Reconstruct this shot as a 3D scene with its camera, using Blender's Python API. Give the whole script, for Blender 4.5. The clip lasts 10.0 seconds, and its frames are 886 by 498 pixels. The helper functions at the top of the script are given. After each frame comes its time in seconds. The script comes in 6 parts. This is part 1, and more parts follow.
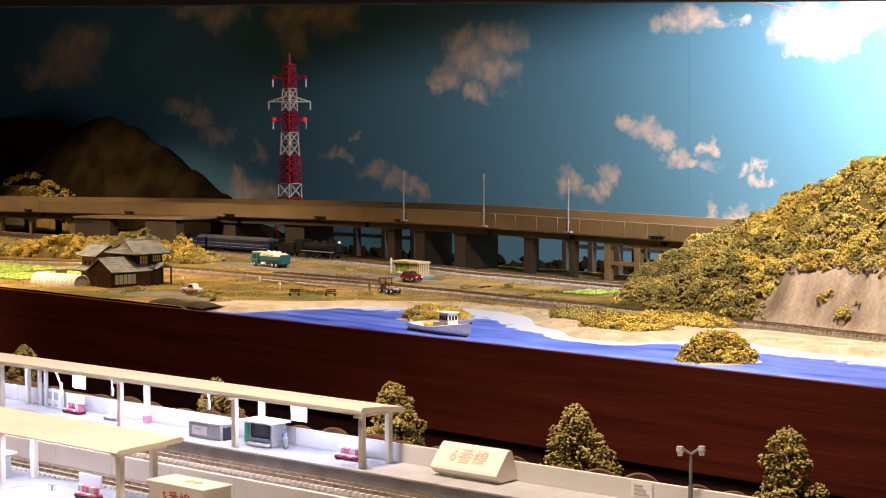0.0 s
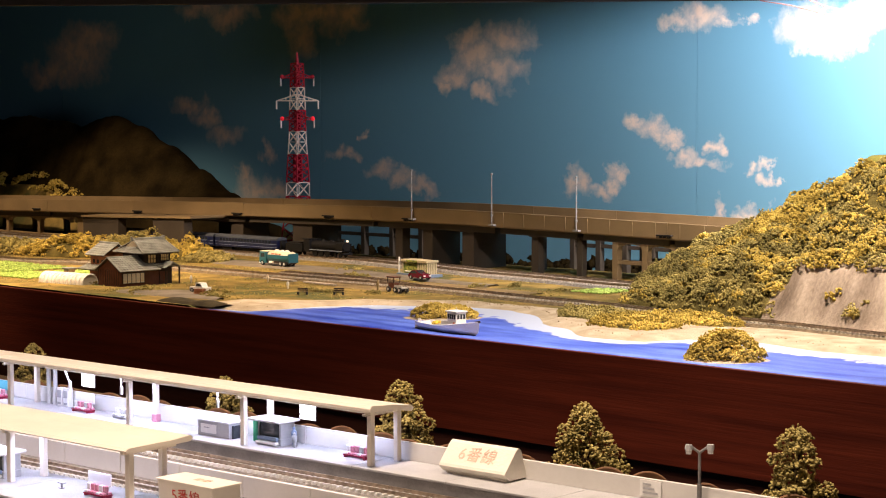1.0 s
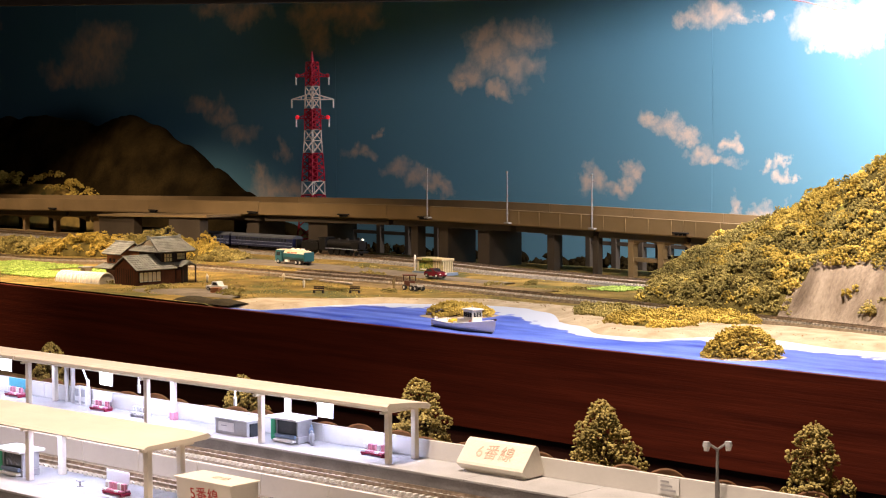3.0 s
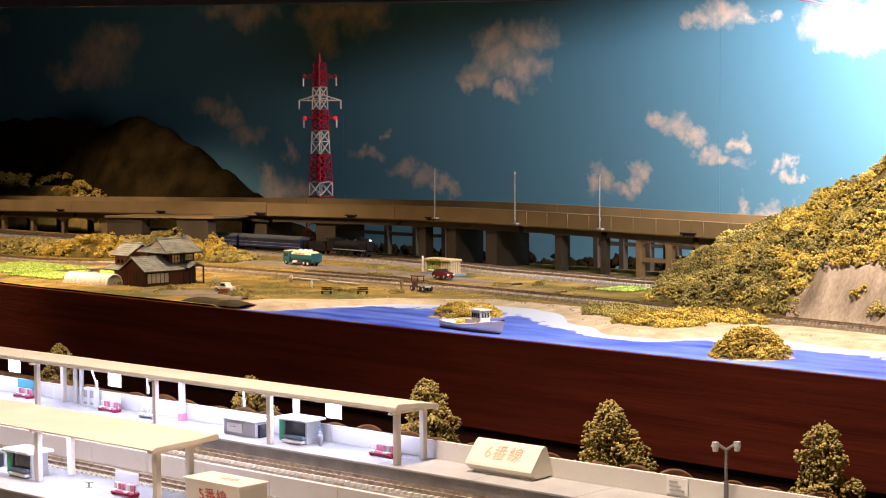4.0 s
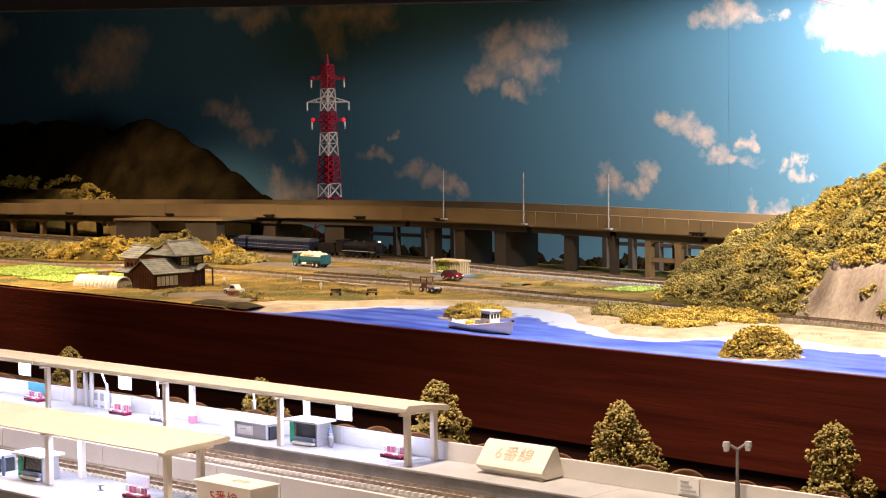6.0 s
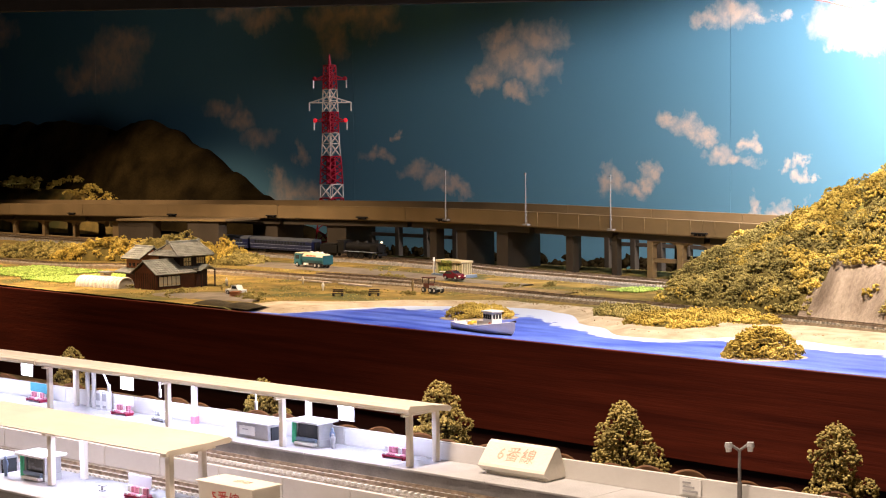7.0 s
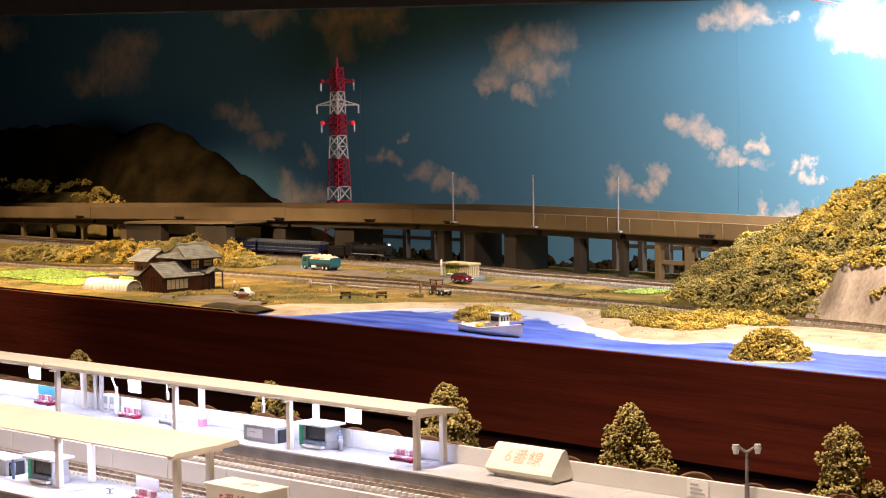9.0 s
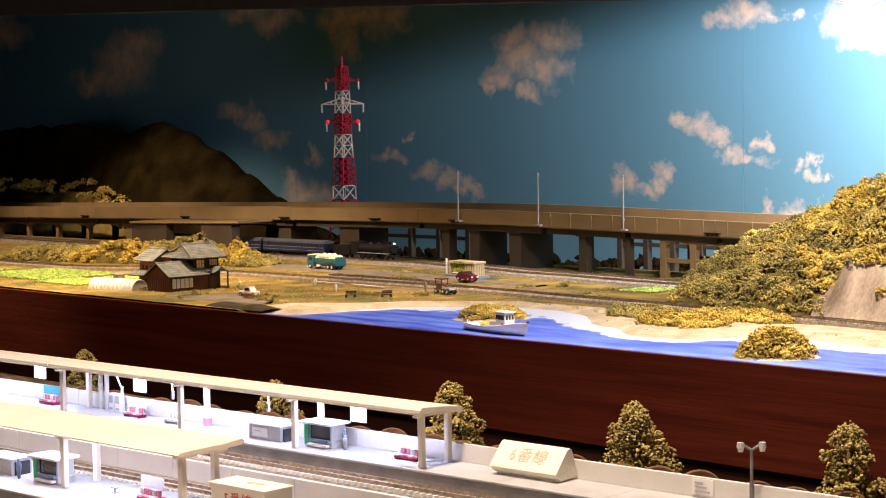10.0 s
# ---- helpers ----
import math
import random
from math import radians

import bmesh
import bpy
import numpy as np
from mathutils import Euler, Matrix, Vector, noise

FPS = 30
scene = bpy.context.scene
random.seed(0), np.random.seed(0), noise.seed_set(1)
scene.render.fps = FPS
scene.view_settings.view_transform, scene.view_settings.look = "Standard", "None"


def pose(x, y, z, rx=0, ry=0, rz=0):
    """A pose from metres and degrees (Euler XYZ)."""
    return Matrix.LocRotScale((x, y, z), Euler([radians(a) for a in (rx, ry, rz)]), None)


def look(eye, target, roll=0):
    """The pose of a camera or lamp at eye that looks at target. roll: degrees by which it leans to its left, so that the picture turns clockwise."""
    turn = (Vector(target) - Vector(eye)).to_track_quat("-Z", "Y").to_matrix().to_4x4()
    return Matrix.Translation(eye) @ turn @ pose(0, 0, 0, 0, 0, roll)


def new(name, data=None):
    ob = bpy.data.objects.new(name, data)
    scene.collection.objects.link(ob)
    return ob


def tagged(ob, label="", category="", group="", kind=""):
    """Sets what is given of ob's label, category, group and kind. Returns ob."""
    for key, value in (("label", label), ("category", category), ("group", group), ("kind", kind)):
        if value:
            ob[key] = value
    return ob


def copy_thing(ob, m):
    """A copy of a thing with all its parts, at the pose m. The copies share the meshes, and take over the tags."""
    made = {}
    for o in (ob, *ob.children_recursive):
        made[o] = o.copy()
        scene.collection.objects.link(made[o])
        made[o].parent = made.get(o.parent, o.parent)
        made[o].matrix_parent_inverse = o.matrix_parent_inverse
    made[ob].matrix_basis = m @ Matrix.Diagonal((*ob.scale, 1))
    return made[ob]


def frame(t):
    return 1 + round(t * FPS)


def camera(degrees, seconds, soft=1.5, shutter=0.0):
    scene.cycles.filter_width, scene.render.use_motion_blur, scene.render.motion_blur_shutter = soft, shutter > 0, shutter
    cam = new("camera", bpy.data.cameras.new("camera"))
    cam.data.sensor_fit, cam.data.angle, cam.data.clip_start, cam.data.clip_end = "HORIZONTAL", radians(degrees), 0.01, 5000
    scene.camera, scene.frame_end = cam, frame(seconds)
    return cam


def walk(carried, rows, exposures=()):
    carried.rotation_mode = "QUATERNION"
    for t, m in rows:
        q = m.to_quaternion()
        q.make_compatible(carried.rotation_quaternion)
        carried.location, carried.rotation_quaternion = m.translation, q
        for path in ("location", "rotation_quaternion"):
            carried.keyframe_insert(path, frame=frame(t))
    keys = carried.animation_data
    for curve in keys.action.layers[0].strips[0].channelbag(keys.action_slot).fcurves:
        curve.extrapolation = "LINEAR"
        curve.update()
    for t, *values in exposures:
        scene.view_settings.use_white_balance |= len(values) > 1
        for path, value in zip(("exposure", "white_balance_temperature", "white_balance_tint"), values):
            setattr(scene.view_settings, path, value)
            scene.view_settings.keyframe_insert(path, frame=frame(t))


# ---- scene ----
cam = camera(28.0, 10.0, soft=1.1)
PATH = [
    (0, (0.0008, 0.0012, 0.1753), (-1.4110, 1.4120, 0.0473), -0.06),
    (0.5, (0.0009, 0.0006, 0.1751), (-1.4145, 1.4078, 0.0464), -0.03),
    (1, (0.0009, 0.0000, 0.1750), (-1.4167, 1.4050, 0.0461), -0.08),
    (1.5, (0.0008, -0.0005, 0.1749), (-1.4195, 1.4017, 0.0458), -0.09),
    (2, (0.0008, -0.0009, 0.1748), (-1.4218, 1.3989, 0.0444), -0.20),
    (2.5, (0.0007, -0.0012, 0.1747), (-1.4251, 1.3952, 0.0440), -0.25),
    (4, (0.0003, -0.0019, 0.1747), (-1.4345, 1.3854, 0.0449), -0.38),
    (4.5, (0.0001, -0.0020, 0.1747), (-1.4368, 1.3832, 0.0458), -0.53),
    (5, (-0.0000, -0.0021, 0.1747), (-1.4400, 1.3799, 0.0460), -0.53),
    (5.5, (-0.0002, -0.0021, 0.1748), (-1.4403, 1.3797, 0.0461), -0.68),
    (7, (-0.0003, -0.0020, 0.1749), (-1.4435, 1.3767, 0.0467), -0.72),
    (7.5, (-0.0003, -0.0019, 0.1749), (-1.4444, 1.3760, 0.0482), -0.74),
    (8, (-0.0002, -0.0018, 0.1750), (-1.4450, 1.3754, 0.0490), -0.79),
    (8.5, (-0.0000, -0.0016, 0.1750), (-1.4467, 1.3737, 0.0496), -0.85),
    (9, (0.0002, -0.0015, 0.1750), (-1.4494, 1.3707, 0.0494), -0.84),
    (9.5, (0.0005, -0.0013, 0.1750), (-1.4520, 1.3678, 0.0490), -1.04),
    (10, (0.0009, -0.0011, 0.1749), (-1.4531, 1.3663, 0.0481), -0.99),
]
walk(cam, [(t, look(eye, target, roll)) for t, eye, target, roll in PATH], exposures=((0, 0.0, 6800, 24), (4, 0.09, 6800, 24), (10, 0.20, 6800, 24)))


# ---- world and light ----
world = bpy.data.worlds.new("room_air")
world.use_nodes = True
scene.world = world
world.node_tree.nodes["Background"].inputs[0].default_value = (1.0, 0.82, 0.62, 1)
world.node_tree.nodes["Background"].inputs[1].default_value = 0.012


def area_lamp(name, eye, target, power, size, colour, spread=180):
    data = bpy.data.lights.new(name, "AREA")
    data.energy, data.size, data.color, data.spread = power, size, colour, radians(spread)
    ob = new(name, data)
    ob.matrix_world = look(eye, target)
    return ob


def spot_lamp(name, eye, target, power, cone, blend, radius, colour):
    data = bpy.data.lights.new(name, "SPOT")
    data.energy, data.spot_size, data.spot_blend, data.shadow_soft_size, data.color = power, radians(cone), blend, radius, colour
    ob = new(name, data)
    ob.matrix_world = look(eye, target)
    return ob


# the exhibit's spotlights: one beside the sky board over the green hill, a row over the layout, one over the station
spot_lamp("sky_lamp", (-1.04, 1.66, 0.38), (-1.24, 1.93, 0.14), 26.0, 152, 0.75, 0.02, (1.0, 0.97, 0.92))
spot_lamp("sea_lamp", (-0.80, 1.15, 0.56), (-0.98, 1.30, 0.0), 36.0, 88, 0.6, 0.015, (1.0, 0.91, 0.74))
spot_lamp("field_lamp", (-1.62, 1.16, 0.57), (-1.66, 1.28, 0.0), 21.0, 72, 0.6, 0.015, (1.0, 0.80, 0.52))
spot_lamp("west_lamp", (-2.02, 1.03, 0.52), (-2.06, 1.26, 0.0), 34.0, 76, 0.6, 0.015, (1.0, 0.78, 0.48))
spot_lamp("far_west_lamp", (-2.66, 1.34, 0.57), (-2.62, 1.60, 0.0), 17.0, 66, 0.7, 0.015, (1.0, 0.78, 0.48))
spot_lamp("platform_lamp", (-0.62, 0.54, 0.85), (-0.76, 0.62, 0.0), 48.0, 70, 0.7, 0.02, (1.0, 0.86, 0.66))
area_lamp("room_lamp", (-0.6, -0.6, 2.15), (-1.0, 1.0, 0.0), 34.0, 0.8, (1.0, 0.80, 0.60))


# ---- materials ----
def material(name, colour, rough=0.8, metal=0.0, vary=0.25, scale=60.0, bump=0.2, bump_scale=400.0, second=None, island=0.0, spec=0.3, stretch=None):
    """A surface with large stains, fine grain and relief; second: the colour of the stains; island: how much pieces differ."""
    m = bpy.data.materials.new(name)
    m.use_nodes = True
    nt = m.node_tree
    b = nt.nodes["Principled BSDF"]
    b.inputs["Roughness"].default_value, b.inputs["Metallic"].default_value = rough, metal
    b.inputs["Specular IOR Level"].default_value = spec
    co = nt.nodes.new("ShaderNodeTexCoord")
    mp = nt.nodes.new("ShaderNodeMapping")
    if stretch:
        mp.inputs["Scale"].default_value = stretch
    nt.links.new(co.outputs["Object"], mp.inputs["Vector"])
    n1, n2 = nt.nodes.new("ShaderNodeTexNoise"), nt.nodes.new("ShaderNodeTexNoise")
    n1.inputs["Scale"].default_value, n1.inputs["Detail"].default_value = scale, 5
    n2.inputs["Scale"].default_value, n2.inputs["Detail"].default_value = bump_scale, 3
    for n in (n1, n2):
        nt.links.new(mp.outputs["Vector"], n.inputs["Vector"])
    ramp = nt.nodes.new("ShaderNodeValToRGB")
    dark = [c * (1 - vary) for c in colour]
    light = second or [min(1, c * (1 + vary)) for c in colour]
    ramp.color_ramp.elements[0].position, ramp.color_ramp.elements[1].position = 0.32, 0.68
    ramp.color_ramp.elements[0].color, ramp.color_ramp.elements[1].color = (*dark, 1), (*light, 1)
    nt.links.new(n1.outputs["Fac"], ramp.inputs["Fac"])
    out = ramp.outputs["Color"]
    grain = nt.nodes.new("ShaderNodeMixRGB")
    grain.blend_type, grain.inputs["Fac"].default_value = "OVERLAY", min(1.0, vary)
    nt.links.new(out, grain.inputs[1])
    nt.links.new(n2.outputs["Fac"], grain.inputs[2])
    out = grain.outputs["Color"]
    if island:
        geo = nt.nodes.new("ShaderNodeNewGeometry")
        info = nt.nodes.new("ShaderNodeObjectInfo")
        add = nt.nodes.new("ShaderNodeMath")
        add.operation = "ADD"
        nt.links.new(geo.outputs["Random Per Island"], add.inputs[0])
        nt.links.new(info.outputs["Random"], add.inputs[1])
        frac = nt.nodes.new("ShaderNodeMath")
        frac.operation = "FRACT"
        nt.links.new(add.outputs[0], frac.inputs[0])
        rng = nt.nodes.new("ShaderNodeMapRange")
        rng.inputs["To Min"].default_value, rng.inputs["To Max"].default_value = 1 - island, 1 + island
        nt.links.new(frac.outputs[0], rng.inputs["Value"])
        hsv = nt.nodes.new("ShaderNodeHueSaturation")
        nt.links.new(rng.outputs[0], hsv.inputs["Value"])
        nt.links.new(out, hsv.inputs["Color"])
        out = hsv.outputs["Color"]
    nt.links.new(out, b.inputs["Base Color"])
    if bump:
        bp = nt.nodes.new("ShaderNodeBump")
        bp.inputs["Strength"].default_value, bp.inputs["Distance"].default_value = bump, 0.001
        nt.links.new(n2.outputs["Fac"], bp.inputs["Height"])
        nt.links.new(bp.outputs["Normal"], b.inputs["Normal"])
    return m


def glow(name, colour, strength):
    m = bpy.data.materials.new(name)
    m.use_nodes = True
    b = m.node_tree.nodes["Principled BSDF"]
    b.inputs["Base Color"].default_value = (*colour, 1)
    b.inputs["Emission Color"].default_value, b.inputs["Emission Strength"].default_value = (*colour, 1), strength
    return m


def clear_plastic(name, colour, rough=0.15, through_light=0.7):
    m = bpy.data.materials.new(name)
    m.use_nodes = True
    b = m.node_tree.nodes["Principled BSDF"]
    b.inputs["Base Color"].default_value = (*colour, 1)
    b.inputs["Roughness"].default_value, b.inputs["Transmission Weight"].default_value = rough, through_light
    return m


FOAM_OLIVE = material("olive_foam", (0.36, 0.255, 0.050), 0.95, vary=0.35, scale=38, bump=0.6, bump_scale=1500, second=(0.68, 0.50, 0.115), island=0.26, spec=0.1)
FOAM_GREEN = material("grey_green_foam", (0.26, 0.22, 0.077), 0.95, vary=0.35, scale=38, bump=0.6, bump_scale=1500, second=(0.45, 0.365, 0.120), island=0.26, spec=0.1)
# ground under the tufts, its colour darkened as shade in their gaps
GAP_SHADE = material("gap_shade_ground", (0.11, 0.086, 0.025), 0.95, vary=0.4, scale=60, bump=1.0, bump_scale=900, spec=0.1)
FOAM_TREE = material("tree_foam", (0.30, 0.245, 0.078), 0.95, vary=0.4, scale=70, bump=0.6, bump_scale=1500, second=(0.56, 0.45, 0.165), island=0.3, spec=0.1)
# moss colour darkened to stand for the mountain's lack of light
MOSS = material("shaded_dark_moss", (0.022, 0.0145, 0.005), 0.95, vary=0.5, scale=22, bump=1.0, bump_scale=300, second=(0.036, 0.024, 0.008), spec=0.05)
GRASS_TOP = material("light_grass_mat", (0.24, 0.24, 0.05), 0.95, vary=0.3, scale=25, bump=0.8, bump_scale=900, second=(0.32, 0.30, 0.08), spec=0.1)
CROP = material("bright_crop", (0.26, 0.46, 0.075), 0.95, vary=0.35, scale=120, bump=0.9, bump_scale=900, second=(0.46, 0.60, 0.16), island=0.3, spec=0.1)
SAND = material("pale_sand", (0.47, 0.37, 0.245), 0.95, vary=0.2, scale=45, bump=0.8, bump_scale=1500, second=(0.58, 0.49, 0.36), spec=0.1)
ASPHALT = material("worn_road", (0.19, 0.16, 0.125), 0.9, vary=0.25, scale=40, bump=0.5, bump_scale=1500, spec=0.2)
DIRT = material("bare_dirt", (0.25, 0.18, 0.09), 0.95, vary=0.35, scale=40, bump=0.7, bump_scale=1200, spec=0.1)
BALLAST = material("grey_ballast", (0.27, 0.25, 0.23), 0.95, vary=0.35, scale=300, bump=1.0, bump_scale=1800, spec=0.15)
SLEEPER = material("light_sleeper", (0.42, 0.37, 0.31), 0.8, vary=0.25, scale=200, island=0.2)
SLEEPER_DARK = material("brown_sleeper", (0.16, 0.11, 0.075), 0.8, vary=0.25, scale=200, island=0.2)
RAIL = material("worn_steel_rail", (0.36, 0.28, 0.21), 0.35, metal=0.9, vary=0.3, scale=200)
CONCRETE = material("tan_viaduct_plastic", (0.235, 0.165, 0.086), 0.6, vary=0.12, scale=20, bump=0.2, bump_scale=900, spec=0.35)
# pier grey, darkened further to stand for the shade under the deck
PIER = material("shaded_grey_pier_plastic", (0.058, 0.046, 0.035), 0.65, vary=0.15, scale=25, bump=0.2, bump_scale=900, spec=0.25)
WOOD = material("dark_wood_fascia", (0.084, 0.0130, 0.0055), 0.5, vary=0.32, scale=150, bump=0.25, bump_scale=900, second=(0.108, 0.0185, 0.0076), stretch=(0.035, 1, 1), spec=0.2)
PLINTH_WOOD = material("dark_stained_board", (0.040, 0.012, 0.007), 0.6, vary=0.3, scale=120, bump=0.2, bump_scale=700, stretch=(0.05, 1, 1), spec=0.2)
BLACK = material("black_plinth", (0.012, 0.010, 0.009), 0.8, vary=0.3)
PLATFORM = material("grey_platform", (0.42, 0.42, 0.42), 0.7, vary=0.12, scale=40, bump=0.3, bump_scale=900)
PLATFORM_SIDE = material("platform_side", (0.26, 0.25, 0.25), 0.8, vary=0.2, scale=60, bump=0.4, bump_scale=900)
CREAM = material("cream_plastic", (0.78, 0.71, 0.60), 0.5, vary=0.06, scale=30, bump=0.1)
WALL_GREY = material("pale_wall_plastic", (0.68, 0.66, 0.62), 0.6, vary=0.06, scale=30, bump=0.1)
WHITE = material("white_plastic", (0.80, 0.79, 0.76), 0.45, vary=0.06, scale=60, bump=0.1)


# ---- mesh helpers ----
def thing(name, x, y, z, rz=0.0, label="", category="", group="", kind=""):
    ob = new(name)
    ob.empty_display_size = 0.01
    ob.matrix_world = pose(x, y, z, 0, 0, rz)
    return tagged(ob, label, category, group, kind)


def part(name, bm, mat, parent=None, label="", smooth=False):
    data = bpy.data.meshes.new(name)
    if smooth:
        for f in bm.faces:
            f.smooth = True
    bm.to_mesh(data)
    bm.free()
    for m in (mat if isinstance(mat, (list, tuple)) else [mat]):
        data.materials.append(m)
    ob = new(name, data)
    ob.parent = parent
    if label:
        ob["label"] = label
    return ob


def box(x0, x1, y0, y1, z0, z1, bevel=0.0, bm=None):
    bm = bm or bmesh.new()
    made = bmesh.ops.create_cube(bm, size=1)["verts"]
    for v in made:
        v.co = Vector(((x0 + x1) / 2 + v.co.x * (x1 - x0), (y0 + y1) / 2 + v.co.y * (y1 - y0), (z0 + z1) / 2 + v.co.z * (z1 - z0)))
    if bevel:
        edges = list({e for v in made for e in v.link_edges})
        bmesh.ops.bevel(bm, geom=edges, offset=bevel, segments=2, affect="EDGES", profile=0.5)
    return bm


def rod(a, b, r, sides=8, r2=None, bm=None):
    bm = bm or bmesh.new()
    a, b = Vector(a), Vector(b)
    m = Matrix.Translation((a + b) / 2) @ (b - a).to_track_quat("Z", "Y").to_matrix().to_4x4()
    bmesh.ops.create_cone(bm, cap_ends=True, segments=sides, radius1=r, radius2=r if r2 is None else r2, depth=(b - a).length, matrix=m)
    return bm


def prism(points, axis, lo, hi, bm=None):
    """A solid whose cross-section is the outline points, drawn along x or y from lo to hi."""
    bm = bm or bmesh.new()
    at = (lambda p, s: (s, p[0], p[1])) if axis == "x" else (lambda p, s: (p[0], s, p[1]))
    a, b = [bm.verts.new(at(p, lo)) for p in points], [bm.verts.new(at(p, hi)) for p in points]
    n = len(points)
    bm.faces.new(a)
    bm.faces.new(b[::-1])
    for i in range(n):
        bm.faces.new((a[i], b[i], b[(i + 1) % n], a[(i + 1) % n]))
    bmesh.ops.recalc_face_normals(bm, faces=bm.faces[:])
    return bm


def curve_at(x, knots):
    """A smooth value at x through (x, value) knots."""
    if x <= knots[0][0]:
        return knots[0][1]
    for (x0, v0), (x1, v1) in zip(knots, knots[1:]):
        if x <= x1:
            s = (x - x0) / (x1 - x0)
            s = s * s * (3 - 2 * s)
            return v0 + (v1 - v0) * s
    return knots[-1][1]


def step(lo, hi, v):
    s = min(1.0, max(0.0, (v - lo) / (hi - lo)))
    return s * s * (3 - 2 * s)


def sheet(nx, ny, place):
    """A grid mesh; place(i / nx, j / ny) gives each vertex."""
    bm = bmesh.new()
    uv = bm.loops.layers.uv.new("UVMap")
    vs = [[bm.verts.new(place(i / nx, j / ny)) for j in range(ny + 1)] for i in range(nx + 1)]
    for i in range(nx):
        for j in range(ny):
            f = bm.faces.new((vs[i][j], vs[i + 1][j], vs[i + 1][j + 1], vs[i][j + 1]))
            f.smooth = True
            for loop, (a, b) in zip(f.loops, ((i, j), (i + 1, j), (i + 1, j + 1), (i, j + 1))):
                loop[uv].uv = (a / nx, b / ny)
    return bm


BALL = bmesh.new()
bmesh.ops.create_icosphere(BALL, subdivisions=2, radius=1)
BALL_V = np.array([v.co[:] for v in BALL.verts])
BALL_F = np.array([[v.index for v in f.verts] for f in BALL.faces])
BALL.free()
SMALL = bmesh.new()
bmesh.ops.create_icosphere(SMALL, subdivisions=1, radius=1)
SMALL_V = np.array([v.co[:] for v in SMALL.verts])
SMALL_F = np.array([[v.index for v in f.verts] for f in SMALL.faces])
SMALL.free()


def crumb_shapes(fine, rng, count=60):
    """Lumpy torn crumbs of unit size, already turned every way."""
    bv = BALL_V if fine else SMALL_V
    shapes = []
    for _ in range(count):
        turn = np.linalg.qr(rng.normal(size=(3, 3)))[0]
        lumps = rng.normal(size=(5, 3))
        lumps /= np.linalg.norm(lumps, axis=1)[:, None]
        swell = 0.55 + 0.65 * np.exp(-5 * (1 - bv @ lumps.T)).max(axis=1) + rng.normal(0, 0.10, len(bv))
        shapes.append((bv * swell[:, None] * rng.uniform(0.75, 1.25, 3)) @ turn)
    return np.array(shapes)


def clumps(name, spots, mat, parent=None, fine=True, seed=1, label=""):
    """Torn foam crumbs, one lumpy crumb at each (x, y, z, radius)."""
    rng = np.random.default_rng(seed)
    spots = np.asarray(spots, dtype=float)
    bf = BALL_F if fine else SMALL_F
    shapes = crumb_shapes(fine, rng)
    pick = rng.integers(0, len(shapes), len(spots))
    v = shapes[pick] * spots[:, 3][:, None, None] + spots[:, None, :3]
    f = bf[None] + (np.arange(len(spots)) * v.shape[1])[:, None, None]
    v, f = v.reshape(-1, 3), f.reshape(-1, 3)
    data = bpy.data.meshes.new(name)
    data.vertices.add(len(v))
    data.vertices.foreach_set("co", v.astype(np.float32).ravel())
    data.loops.add(f.size)
    data.loops.foreach_set("vertex_index", f.astype(np.int32).ravel())
    data.polygons.add(len(f))
    data.polygons.foreach_set("loop_start", np.arange(0, f.size, 3, dtype=np.int32))
    data.update(calc_edges=True)
    data.materials.append(mat)
    ob = new(name, data)
    ob.parent = parent
    if label:
        ob["label"] = label
    return ob


def tufted(centres, seed, crumb=(0.0009, 0.0018), fill=0.50):
    """Rounded foam tufts at (x, y, z, radius): each a heap of small crumbs over its upper side, with a few inside."""
    rng = np.random.default_rng(seed)
    mean = (crumb[0] + crumb[1]) / 2
    out = []
    for x, y, z, r in centres:
        n = max(6, int(fill * 2.6 * (r / mean) ** 2))
        d = rng.normal(size=(n, 3))
        d /= np.linalg.norm(d, axis=1)[:, None]
        d[:, 2] = np.where(d[:, 2] < -0.35, -d[:, 2], d[:, 2])
        lobes = rng.normal(size=(4, 3))
        lobes /= np.linalg.norm(lobes, axis=1)[:, None]
        reach = r * (0.66 + 0.42 * np.exp(-4 * (1 - d @ lobes.T)).max(axis=1) + rng.normal(0, 0.07, n))
        out.append(np.column_stack([d * reach[:, None] * (1, 1, 0.85) + (x, y, z), rng.uniform(*crumb, n)]))
    return np.concatenate(out)


# ---- the ground ----
SHORE = [(-1.46, 1.10), (-1.396, 1.110), (-1.383, 1.20), (-1.349, 1.250), (-1.28, 1.296), (-1.22, 1.302), (-1.185, 1.288), (-1.075, 1.217), (-1.0065, 1.176), (-0.9535, 1.181), (-0.932, 1.225), (-0.885, 1.247), (-0.806, 1.232), (-0.748, 1.237), (-0.4, 1.23)]
GREEN = [(-1.62, 1.12), (-1.50, 1.16), (-1.45, 1.205), (-1.37, 1.285), (-1.29, 1.335), (-0.3, 1.335)]


def shore(x):
    return curve_at(x, SHORE)


def land_height(x, y):
    base = 0.0006 * noise.noise(Vector((x * 25, y * 25, 0)))
    low = -0.004 * (1 - step(0.0, 0.03, y - shore(x))) if x > -1.46 else 0.0
    back = -0.03 * step(1.74, 1.80, y)
    return base + low + back


